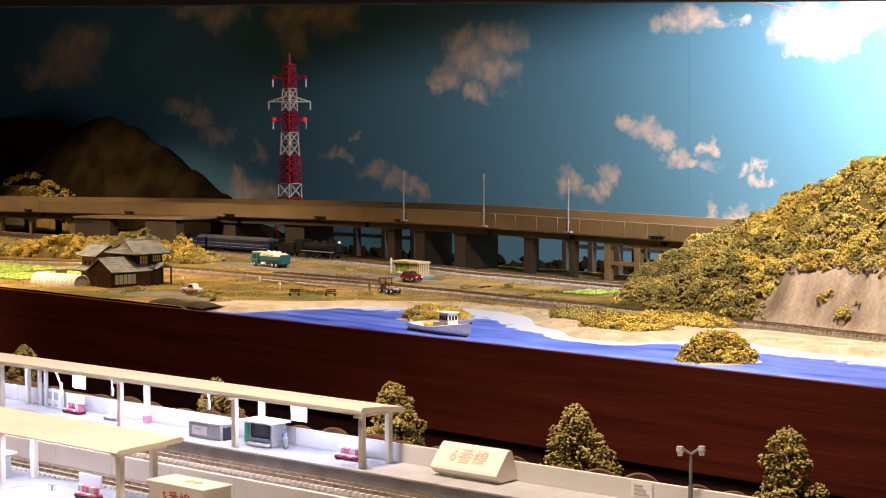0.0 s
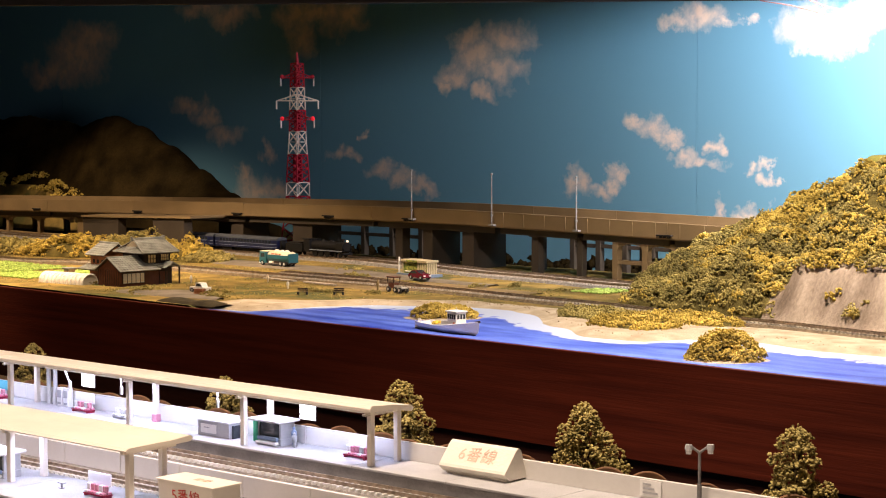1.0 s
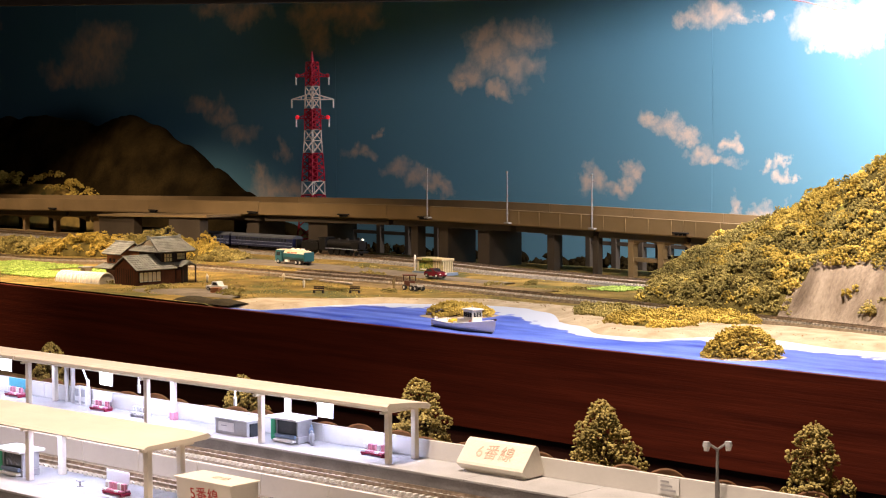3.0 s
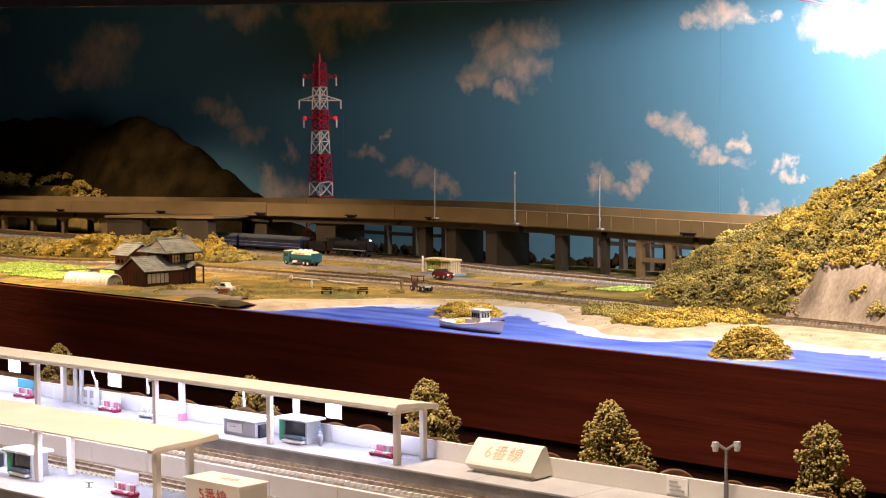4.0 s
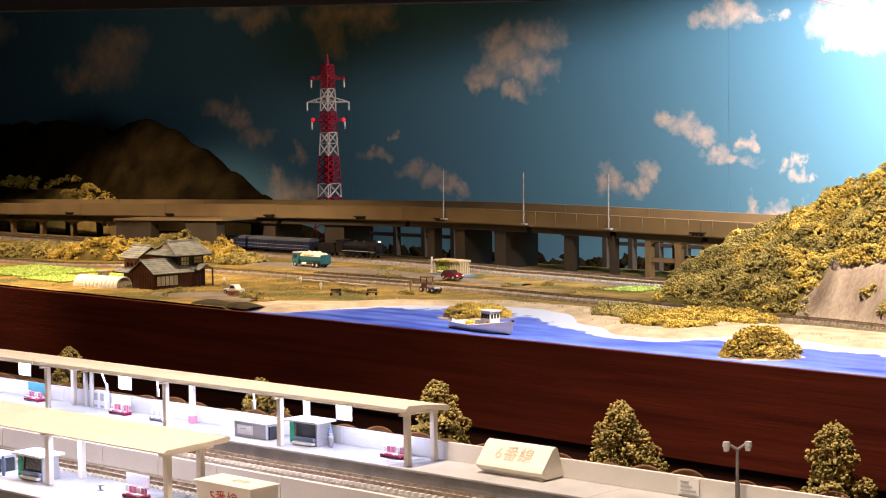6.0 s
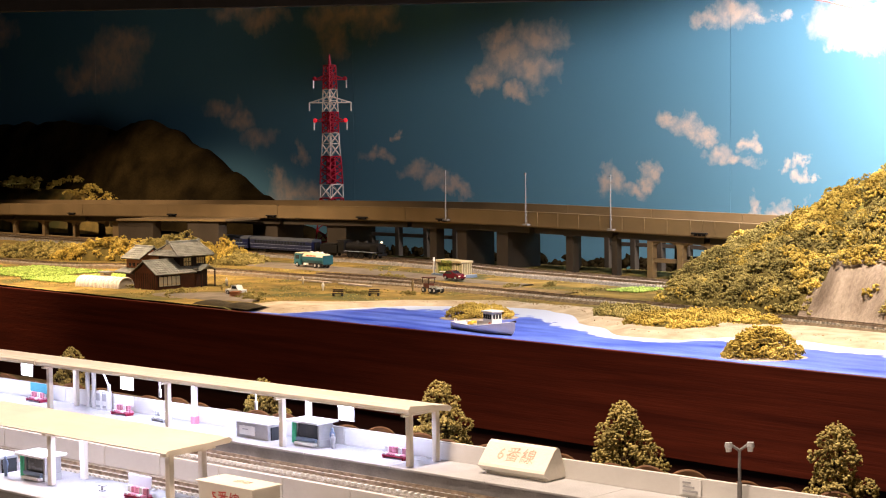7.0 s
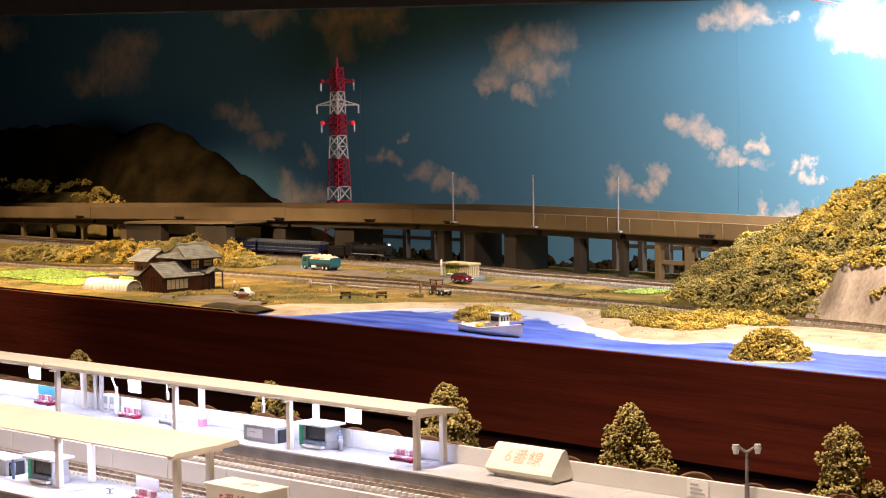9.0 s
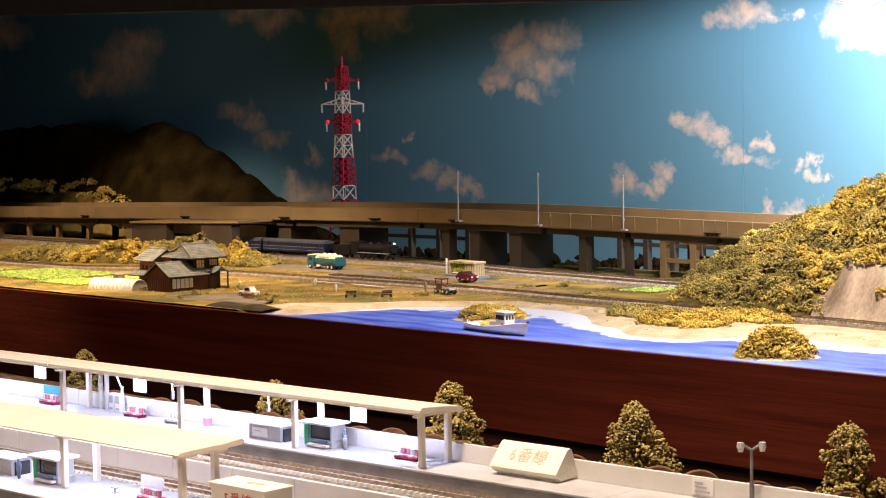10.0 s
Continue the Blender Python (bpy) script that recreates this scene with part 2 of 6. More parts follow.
def ground_material():
    """Fields, dry grass and bare soil, each with an outline of its own."""
    m = material("field_turf", (0.21, 0.155, 0.055), 0.95, vary=0.35, scale=26, bump=0.9, bump_scale=1400, second=(0.38, 0.26, 0.075), spec=0.1)
    nt = m.node_tree
    b = nt.nodes["Principled BSDF"]
    old = b.inputs["Base Color"].links[0].from_socket
    geo = nt.nodes.new("ShaderNodeNewGeometry")
    n = nt.nodes.new("ShaderNodeTexNoise")
    n.inputs["Scale"].default_value, n.inputs["Detail"].default_value = 14, 6
    nt.links.new(geo.outputs["Position"], n.inputs["Vector"])
    r = nt.nodes.new("ShaderNodeValToRGB")
    r.color_ramp.elements[0].position, r.color_ramp.elements[1].position = 0.5, 0.62
    nt.links.new(n.outputs["Fac"], r.inputs["Fac"])
    mix = nt.nodes.new("ShaderNodeMixRGB")
    nt.links.new(r.outputs["Color"], mix.inputs["Fac"])
    nt.links.new(old, mix.inputs[1])
    mix.inputs[2].default_value = (0.12, 0.115, 0.042, 1)
    nt.links.new(mix.outputs["Color"], b.inputs["Base Color"])
    return m


TURF = ground_material()
land = part("ground", sheet(260, 70, lambda s, t: ((lambda x, y: (x, y, land_height(x, y)))(-4.2 + 4.6 * s, 1.0935 + 0.8555 * t))), TURF)
tagged(land, "yellowish turf-covered model railway baseboard with bare soil patches", "ground", kind="structure")


def beach_at(s, t):
    x = -1.475 + 1.175 * s
    lo, hi = max(1.1, shore(x) - 0.03), curve_at(x, GREEN) + 0.006 * noise.noise(Vector((x * 40, 0, 3)))
    y = lo + (max(hi, lo + 0.004) - lo) * t
    return (x, y, land_height(x, y) + 0.0016 - 0.003 * abs(2 * t - 1) ** 6)


beach = part("ground", sheet(160, 14, beach_at), SAND)
tagged(beach, "pale sand beach between the blue water and the track", "beach", kind="structure")


def water_material():
    """Painted blue sea with white surf along the shore; v of the map runs to the shore."""
    m = material("painted_sea", (0.028, 0.070, 0.60), 0.42, vary=0.3, scale=26, bump=0.25, bump_scale=260, second=(0.15, 0.25, 0.80), stretch=(0.5, 2.0, 1), spec=0.35)
    nt = m.node_tree
    b = nt.nodes["Principled BSDF"]
    old = b.inputs["Base Color"].links[0].from_socket
    uv = nt.nodes.new("ShaderNodeUVMap")
    sep = nt.nodes.new("ShaderNodeSeparateXYZ")
    nt.links.new(uv.outputs["UV"], sep.inputs[0])
    n = nt.nodes.new("ShaderNodeTexNoise")
    n.inputs["Scale"].default_value, n.inputs["Detail"].default_value = 45, 6
    geo = nt.nodes.new("ShaderNodeNewGeometry")
    nt.links.new(geo.outputs["Position"], n.inputs["Vector"])
    add = nt.nodes.new("ShaderNodeMath")
    add.operation = "MULTIPLY_ADD"
    add.inputs[1].default_value = 0.5
    nt.links.new(n.outputs["Fac"], add.inputs[0])
    nt.links.new(sep.outputs["Y"], add.inputs[2])
    r = nt.nodes.new("ShaderNodeValToRGB")
    r.color_ramp.elements[0].position, r.color_ramp.elements[1].position = 0.99, 1.34
    nt.links.new(add.outputs[0], r.inputs["Fac"])
    mix = nt.nodes.new("ShaderNodeMixRGB")
    nt.links.new(r.outputs["Color"], mix.inputs["Fac"])
    nt.links.new(old, mix.inputs[1])
    mix.inputs[2].default_value = (0.52, 0.60, 0.78, 1)
    nt.links.new(mix.outputs["Color"], b.inputs["Base Color"])
    return m


SEA = water_material()


def sea_at(s, t):
    x = -1.45 + 1.25 * s
    y = 1.094 + (max(shore(x), 1.0945) - 1.094) * t
    return (x, y, -0.0022 + 0.0002 * noise.noise(Vector((x * 60, y * 60, 1))))


water = part("water", sheet(150, 16, sea_at), SEA)
tagged(water, "painted blue model sea with pale surf at the shore", "water", kind="structure")

# the wooden front of the layout and the dark recess under it
fascia = part("trim", box(-4.2, 0.4, 1.0895, 1.0945, -0.083, -0.0018, 0.0004), WOOD)
tagged(fascia, "dark reddish brown wooden fascia board along the layout's edge", "fascia", kind="structure")
plinth = part("trim", box(-4.2, 0.4, 1.0950, 1.12, -0.95, -0.0835), PLINTH_WOOD)
tagged(plinth, "dark brown recess below the wooden fascia", "plinth", kind="structure")


# ---- the sky board ----
def sky_material():
    """A printed sky: blue paper, paler towards the bottom, with torn summer clouds."""
    m = bpy.data.materials.new("printed_sky")
    m.use_nodes = True
    nt = m.node_tree
    b = nt.nodes["Principled BSDF"]
    b.inputs["Roughness"].default_value = 0.6
    b.inputs["Specular IOR Level"].default_value = 0.2
    geo = nt.nodes.new("ShaderNodeNewGeometry")
    warp = nt.nodes.new("ShaderNodeTexNoise")
    warp.inputs["Scale"].default_value, warp.inputs["Detail"].default_value = 17, 9
    warp.inputs["Roughness"].default_value = 0.62
    nt.links.new(geo.outputs["Position"], warp.inputs["Vector"])
    off = nt.nodes.new("ShaderNodeVectorMath")
    off.operation = "MULTIPLY_ADD"
    nt.links.new(warp.outputs["Color"], off.inputs[0])
    off.inputs[1].default_value = (0.13, 0, 0.085)
    nt.links.new(geo.outputs["Position"], off.inputs[2])
    total = None
    for x, z, rx, rz in CLOUDS:
        mp = nt.nodes.new("ShaderNodeMapping")
        mp.vector_type = "TEXTURE"
        mp.inputs["Location"].default_value = (x + 0.065, 1.95, z + 0.0425)
        mp.inputs["Scale"].default_value = (rx, 1, rz)
        nt.links.new(off.outputs[0], mp.inputs["Vector"])
        g = nt.nodes.new("ShaderNodeTexGradient")
        g.gradient_type = "SPHERICAL"
        nt.links.new(mp.outputs[0], g.inputs["Vector"])
        if total is None:
            total = g.outputs["Fac"]
        else:
            mx = nt.nodes.new("ShaderNodeMath")
            mx.operation = "MAXIMUM"
            nt.links.new(total, mx.inputs[0])
            nt.links.new(g.outputs["Fac"], mx.inputs[1])
            total = mx.outputs[0]
    puff = nt.nodes.new("ShaderNodeTexNoise")
    puff.inputs["Scale"].default_value, puff.inputs["Detail"].default_value = 42, 9
    puff.inputs["Roughness"].default_value = 0.66
    nt.links.new(geo.outputs["Position"], puff.inputs["Vector"])
    mul = nt.nodes.new("ShaderNodeMath")
    mul.operation = "MULTIPLY"
    nt.links.new(total, mul.inputs[0])
    nt.links.new(puff.outputs["Fac"], mul.inputs[1])
    r = nt.nodes.new("ShaderNodeValToRGB")
    r.color_ramp.elements[0].position, r.color_ramp.elements[1].position = 0.07, 0.44
    nt.links.new(mul.outputs[0], r.inputs["Fac"])
    sep = nt.nodes.new("ShaderNodeSeparateXYZ")
    nt.links.new(geo.outputs["Position"], sep.inputs[0])
    blue = nt.nodes.new("ShaderNodeValToRGB")
    blue.color_ramp.elements[0].color = (0.15, 0.37, 0.50, 1)
    blue.color_ramp.elements[1].color = (0.09, 0.27, 0.42, 1)
    rg = nt.nodes.new("ShaderNodeMapRange")
    rg.inputs["From Min"].default_value, rg.inputs["From Max"].default_value = 0.0, 0.4
    nt.links.new(sep.outputs["Z"], rg.inputs["Value"])
    nt.links.new(rg.outputs[0], blue.inputs["Fac"])
    mix = nt.nodes.new("ShaderNodeMixRGB")
    nt.links.new(r.outputs["Color"], mix.inputs["Fac"])
    nt.links.new(blue.outputs["Color"], mix.inputs[1])
    mix.inputs[2].default_value = (0.72, 0.62, 0.54, 1)
    nt.links.new(mix.outputs["Color"], b.inputs["Base Color"])
    return m


# each cloud is a few soft heaps: (x, z, half width, half height)
WEST_CLOUDS = [(-2.975, 0.328, 0.154, 0.080), (-2.926, 0.359, 0.110, 0.047), (-3.077, 0.297, 0.132, 0.041), (-2.494, 0.382, 0.092, 0.031), (-2.575, 0.401, 0.095, 0.029), (-2.310, 0.340, 0.064, 0.048),
    (-2.266, 0.380, 0.143, 0.034), (-2.195, 0.363, 0.090, 0.040), (-2.324, 0.374, 0.085, 0.034), (-2.620, 0.228, 0.068, 0.024), (-2.562, 0.209, 0.067, 0.022), (-2.521, 0.178, 0.066, 0.028),
    (-2.395, 0.146, 0.027, 0.025), (-2.218, 0.147, 0.041, 0.015), (-2.180, 0.141, 0.028, 0.015), (-2.152, 0.173, 0.016, 0.011), (-2.434, 0.080, 0.090, 0.040), (-2.466, 0.102, 0.032, 0.029),
    (-2.380, 0.086, 0.055, 0.028), (-2.108, 0.114, 0.050, 0.017), (-2.055, 0.101, 0.043, 0.021), (-2.016, 0.089, 0.048, 0.018), (-3.437, 0.409, 0.134, 0.049)]
MIDDLE_CLOUDS = [(-1.909, 0.320, 0.066, 0.032), (-1.821, 0.316, 0.069, 0.041), (-1.885, 0.289, 0.085, 0.040), (-1.844, 0.266, 0.070, 0.032), (-1.940, 0.269, 0.064, 0.033), (-1.885, 0.235, 0.038, 0.017),
    (-1.965, 0.248, 0.025, 0.025), (-1.509, 0.331, 0.035, 0.018), (-1.462, 0.336, 0.051, 0.029), (-1.433, 0.322, 0.027, 0.014), (-1.392, 0.331, 0.026, 0.014), (-1.300, 0.314, 0.064, 0.044),
    (-1.291, 0.280, 0.044, 0.023), (-1.249, 0.301, 0.040, 0.031), (-1.221, 0.321, 0.047, 0.031), (-1.186, 0.320, 0.046, 0.030)]
EAST_CLOUDS = [(-1.577, 0.195, 0.035, 0.015), (-1.542, 0.184, 0.043, 0.020), (-1.513, 0.171, 0.032, 0.018), (-1.493, 0.144, 0.036, 0.017), (-1.464, 0.137, 0.041, 0.012), (-1.448, 0.162, 0.016, 0.017),
    (-1.697, 0.103, 0.028, 0.031), (-1.654, 0.092, 0.043, 0.014), (-1.616, 0.119, 0.024, 0.019), (-1.628, 0.105, 0.026, 0.014), (-1.385, 0.119, 0.021, 0.009), (-1.363, 0.130, 0.012, 0.017),
    (-1.354, 0.110, 0.013, 0.013), (-1.435, 0.078, 0.013, 0.027), (-1.385, 0.071, 0.031, 0.016), (-1.403, 0.063, 0.029, 0.011)]
CLOUDS = WEST_CLOUDS + MIDDLE_CLOUDS + EAST_CLOUDS
SKY = sky_material()
backdrop = thing("backdrop", 0, 0, 0, label="printed blue sky board with clouds, in butted panels", category="backdrop", kind="structure")
for k in range(5):
    x1 = -0.696 - 0.780 * k
    part("panel", box(x1 - 0.780 + 0.0004, x1 - 0.0004, 1.95, 1.962, -0.06, 0.604), SKY, backdrop)
part("panel", box(-0.6955, 0.45, 1.95, 1.962, -0.06, 0.604), SKY, backdrop)

# the dark valance above the scene, and the room that closes round it
valance = part("trim", prism([(-4.2, 0.429), (-4.2, 0.62), (0.4, 0.62), (0.4, 0.210)], "y", 0.95, 0.965), BLACK)
tagged(valance, "black valance board above the layout", "valance", kind="structure")
# added unseen plate: its edge keeps sky_lamp off the upper sky board
hood = part("trim", prism([(-1.42, 0.345), (-1.42, 0.604), (-1.06, 0.604), (-1.06, 0.384)], "y", 1.7310, 1.7340), BLACK)
tagged(hood, "added black plate that shades the top of the sky board", "hood", kind="structure")
lid = part("ceiling", box(-4.2, 0.4, 0.9655, 1.96, 0.605, 0.62), BLACK)
tagged(lid, "black lid over the layout", "lid", kind="structure")


# ---- the viaduct ----
GRADE = [(-3.4, -0.0275), (-2.74, -0.0165), (-2.33, -0.0097), (-2.08, -0.0055), (-1.72, -0.0017), (-1.56, -0.0027), (-1.306, -0.0067), (-0.9, -0.0135)]


def lift(x):
    """The grade as one smooth cubic run through its knots."""
    xs, zs = [k[0] for k in GRADE], [k[1] for k in GRADE]
    i = min(max(sum(1 for k in xs if k <= x) - 1, 0), len(xs) - 2)

    def slope(j):
        a, b = max(j - 1, 0), min(j + 1, len(xs) - 1)
        return (zs[b] - zs[a]) / (xs[b] - xs[a])
    d = xs[i + 1] - xs[i]
    t = (x - xs[i]) / d
    return zs[i] * (2 * t ** 3 - 3 * t * t + 1) + d * slope(i) * (t ** 3 - 2 * t * t + t) + zs[i + 1] * (3 * t * t - 2 * t ** 3) + d * slope(i + 1) * (t ** 3 - t * t)


def run_of(outline, x0, x1, steps, rise=lift):
    """A bar of the given (y, z) outline that follows the grade."""
    bm = bmesh.new()
    rows = []
    for i in range(steps + 1):
        x = x0 + (x1 - x0) * i / steps
        rows.append([bm.verts.new((x, y, z + rise(x))) for y, z in outline])
    n = len(outline)
    for a, b in zip(rows, rows[1:]):
        for k in range(n):
            bm.faces.new((a[k], b[k], b[(k + 1) % n], a[(k + 1) % n]))
    bm.faces.new(rows[0][::-1])
    bm.faces.new(rows[-1])
    bmesh.ops.recalc_face_normals(bm, faces=bm.faces[:])
    return bm


def pier(x, y0, y1, top, wide, parent):
    bm = box(x - wide / 2, x + wide / 2, y0, y1, -0.03, top, 0.0008)
    p = part("pier", bm, PIER, parent)
    part("cap", box(x - wide * 0.62, x + wide * 0.62, y0 - 0.003, y1 + 0.003, top - 0.004, top + 0.0005, 0.0005), PIER, p)
    return p


def portal(x0, x1, y, top, parent, mat, beam=0.02):
    """One bay of a framed viaduct: two posts, an arched head and a low cross beam."""
    w = 0.0042
    pts = [(x0 + w, top)]
    for k in range(9):
        a = math.pi * k / 8
        pts.append((x0 + w + (x1 - x0 - 2 * w) * (1 - math.cos(a)) / 2, top - 0.010 + 0.007 * math.sin(a) ** 0.6))
    pts.append((x1 - w, top))
    part("arched_head", prism(pts, "y", y, y + 0.008), mat, parent)
    part("post", box(x0 - w, x0 + w, y - 0.0005, y + 0.0085, -0.03, top, 0.0006), mat, parent)
    part("cross_beam", box(x0 + w, x1 - w, y + 0.001, y + 0.007, beam - 0.003, beam + 0.002, 0.0005), mat, parent)


viaduct = thing("viaduct", 0, 0, 0, label="tan plastic railway viaduct on dark grey piers", category="viaduct")
ends = [-3.40, -3.12, -2.84, -2.60, -2.35, -2.07, -1.79, -1.56, -1.42, -1.28, -1.14, -1.0, -0.9]
for x0, x1 in zip(ends, ends[1:]):
    a, b = x0 + 0.0004, x1 - 0.0004
    tall = 0.0800 if x1 < -1.8 else 0.0788
    part("deck", run_of([(1.643, 0.0585), (1.643, 0.066), (1.713, 0.066), (1.713, 0.0585)], a, b, 8), CONCRETE, viaduct)
    part("parapet", run_of([(1.637, 0.0605), (1.637, tall), (1.6415, tall), (1.6425, 0.0605)], a, b, 8), CONCRETE, viaduct)
    part("parapet", run_of([(1.7135, 0.0605), (1.7140, 0.0840), (1.7185, 0.0840), (1.7190, 0.0605)], a, b, 8), CONCRETE, viaduct)
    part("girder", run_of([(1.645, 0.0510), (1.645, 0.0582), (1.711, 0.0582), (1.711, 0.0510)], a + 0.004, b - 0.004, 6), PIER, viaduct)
    if x0 > -1.6:
        for k in range(4):
            x = a + (b - a) * (k + 0.5) / 4
            part("rib", box(x - 0.0006, x + 0.0006, 1.6362, 1.6372, 0.061 + lift(x), tall + lift(x) - 0.001), CONCRETE, viaduct)
for x, wide, y0, y1 in ((-2.117, 0.060, 1.65, 1.70), (-1.951, 0.043, 1.65, 1.70), (-1.749, 0.014, 1.65, 1.665),
                        (-1.693, 0.018, 1.65, 1.703), (-1.618, 0.021, 1.65, 1.712), (-1.541, 0.012, 1.70, 1.712), (-1.500, 0.012, 1.65, 1.662), (-1.426, 0.009, 1.65, 1.659)):
    pier(x, y0, y1, 0.0535 + lift(x), wide, viaduct)
# two slab piers in front of the main line, under a forward flange of the deck
for x0, x1, top in ((-2.400, -2.304, 0.0460), (-2.212, -2.134, 0.0500)):
    part("pier", box(x0, x1, 1.576, 1.592, -0.03, top, 0.0008), PIER, viaduct)
part("flange", run_of([(1.572, 0.0478), (1.572, 0.0510), (1.6362, 0.0510), (1.6362, 0.0478)], -2.40, -2.112, 6, lambda x: 0.0232 * (x + 2.278)), CONCRETE, viaduct, "pale forward flange under the parapet")
part("end_wall", box(-2.525, -2.500, 1.647, 1.71, -0.03, 0.0505 + lift(-2.51), 0.0006), CONCRETE, viaduct, "plain tan end wall of the arched bays")
# rear rows take the darkened pier grey as shade under the deck
for y in (1.648, 1.700):
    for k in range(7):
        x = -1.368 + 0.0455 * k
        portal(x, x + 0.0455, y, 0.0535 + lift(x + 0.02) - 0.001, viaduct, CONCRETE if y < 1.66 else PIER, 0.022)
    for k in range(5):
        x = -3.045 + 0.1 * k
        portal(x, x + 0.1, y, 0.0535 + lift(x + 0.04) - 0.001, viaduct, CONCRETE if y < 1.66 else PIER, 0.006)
for x in (-2.632, -2.337, -2.083, -1.878, -1.715, -1.283):
    p = part("pocket", box(x - 0.011, x + 0.011, 1.6330, 1.6372, 0.0632 + lift(x), 0.0650 + lift(x), 0.0003), BLACK, viaduct, "small black mast socket")
    for dx in (-0.006, 0, 0.006):
        part("peg", box(x + dx - 0.0012, x + dx + 0.0012, 1.6335, 1.6372, 0.0610 + lift(x), 0.0632 + lift(x)), BLACK, p)

STEEL = material("grey_mast_paint", (0.22, 0.21, 0.20), 0.5, vary=0.2, scale=100)
mast = thing("catenary_mast", 0, 0, 0, label="thin grey plastic catenary mast fixed to the viaduct's side", category="mast", group="viaduct masts")
part("pole", rod((0, 0, 0), (0, 0, 0.064), 0.0009, 8, 0.0007), STEEL, mast)
part("bracket", box(-0.0045, 0.0045, -0.002, 0.004, -0.001, 0.0012, 0.0003), STEEL, mast)
part("clamp", box(-0.0015, 0.0015, -0.0013, 0.0013, 0.0115, 0.0135, 0.0003), STEEL, mast)
part("cap", rod((0, 0, 0.064), (0, 0, 0.066), 0.0015, 8), STEEL, mast)
for k in range(4):
    part("peg", rod((0, 0, 0.057 - 0.011 * k), (0.0026, 0, 0.057 - 0.011 * k), 0.0005, 6), STEEL, mast)
mast.matrix_world = pose(-1.558, 1.632, 0.0595)
copy_thing(mast, pose(-1.416, 1.632, 0.0575))
copy_thing(mast, pose(-1.705, 1.632, 0.062))

# this frame, too, has the shade-darkened pier grey
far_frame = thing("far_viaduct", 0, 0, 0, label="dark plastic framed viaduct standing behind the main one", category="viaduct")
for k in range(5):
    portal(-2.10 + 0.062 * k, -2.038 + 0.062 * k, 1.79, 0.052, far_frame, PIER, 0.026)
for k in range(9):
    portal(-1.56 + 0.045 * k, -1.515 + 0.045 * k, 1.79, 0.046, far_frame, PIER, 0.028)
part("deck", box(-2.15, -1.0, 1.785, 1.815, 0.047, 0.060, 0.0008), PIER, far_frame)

# ---- the pylon ----
RED = material("signal_red_paint", (0.34, 0.012, 0.035), 0.5, vary=0.2, scale=150, bump=0.1)
PYLON_WHITE = material("pylon_white_paint", (0.66, 0.63, 0.58), 0.5, vary=0.15, scale=150, bump=0.1)


def pylon_half(z):
    return curve_at(z, [(0.0, 0.019), (0.078, 0.0130), (0.20, 0.0088), (0.30, 0.0066)]) if z < 0.30 else 0.003


pylon = thing("pylon", -2.162, 1.82, -0.028, rz=0, label="red and white lattice power pylon behind the viaduct", category="pylon")
levels = [0.0, 0.035, 0.075, 0.105, 0.127, 0.149, 0.171, 0.191, 0.208, 0.224, 0.241, 0.259, 0.277, 0.297, 0.315]
bands = [RED, RED, RED, PYLON_WHITE, RED, RED, PYLON_WHITE, PYLON_WHITE, RED, RED, PYLON_WHITE, PYLON_WHITE, RED, RED]
for k, (z0, z1) in enumerate(zip(levels, levels[1:])):
    h0, h1 = pylon_half(z0 - 0.028), pylon_half(z1 - 0.028)
    bm = bmesh.new()
    thick = 0.0010 if bands[k] is PYLON_WHITE else 0.0013
    corners = [(-1, -1), (1, -1), (1, 1), (-1, 1)]
    for (ax, ay), (bx, by) in zip(corners, corners[1:] + corners[:1]):
        rod((ax * h0, ay * h0, z0), (ax * h1, ay * h1, z1), thick, 6, bm=bm)
        n = 2 if bands[k] is RED else 1
        for q in range(n):
            za, zb = z0 + (z1 - z0) * q / n, z0 + (z1 - z0) * (q + 1) / n
            ha, hb = h0 + (h1 - h0) * q / n, h0 + (h1 - h0) * (q + 1) / n
            rod((ax * ha, ay * ha, za), (bx * hb, by * hb, zb), thick * 0.75, 5, bm=bm)
            rod((bx * ha, by * ha, za), (ax * hb, ay * hb, zb), thick * 0.75, 5, bm=bm)
        rod((ax * h1, ay * h1, z1), (bx * h1, by * h1, z1), thick * 0.75, 5, bm=bm)
    if bands[k] is RED and z0 > 0.08:
        box(-h0 * 0.8, h0 * 0.8, -0.0006, 0.0006, z0, z1, bm=bm)
        box(-0.0006, 0.0006, -h0 * 0.8, h0 * 0.8, z0, z1, bm=bm)
    part("lattice", bm, bands[k], pylon)
part("spire", rod((0, 0, 0.315), (0, 0, 0.332), 0.003, 8, 0.0012), RED, pylon)
LAMP_RED = glow("red_beacon", (1.0, 0.03, 0.05), 0.35)
CERAMIC = material("white_insulator", (0.7, 0.7, 0.68), 0.3, vary=0.1)
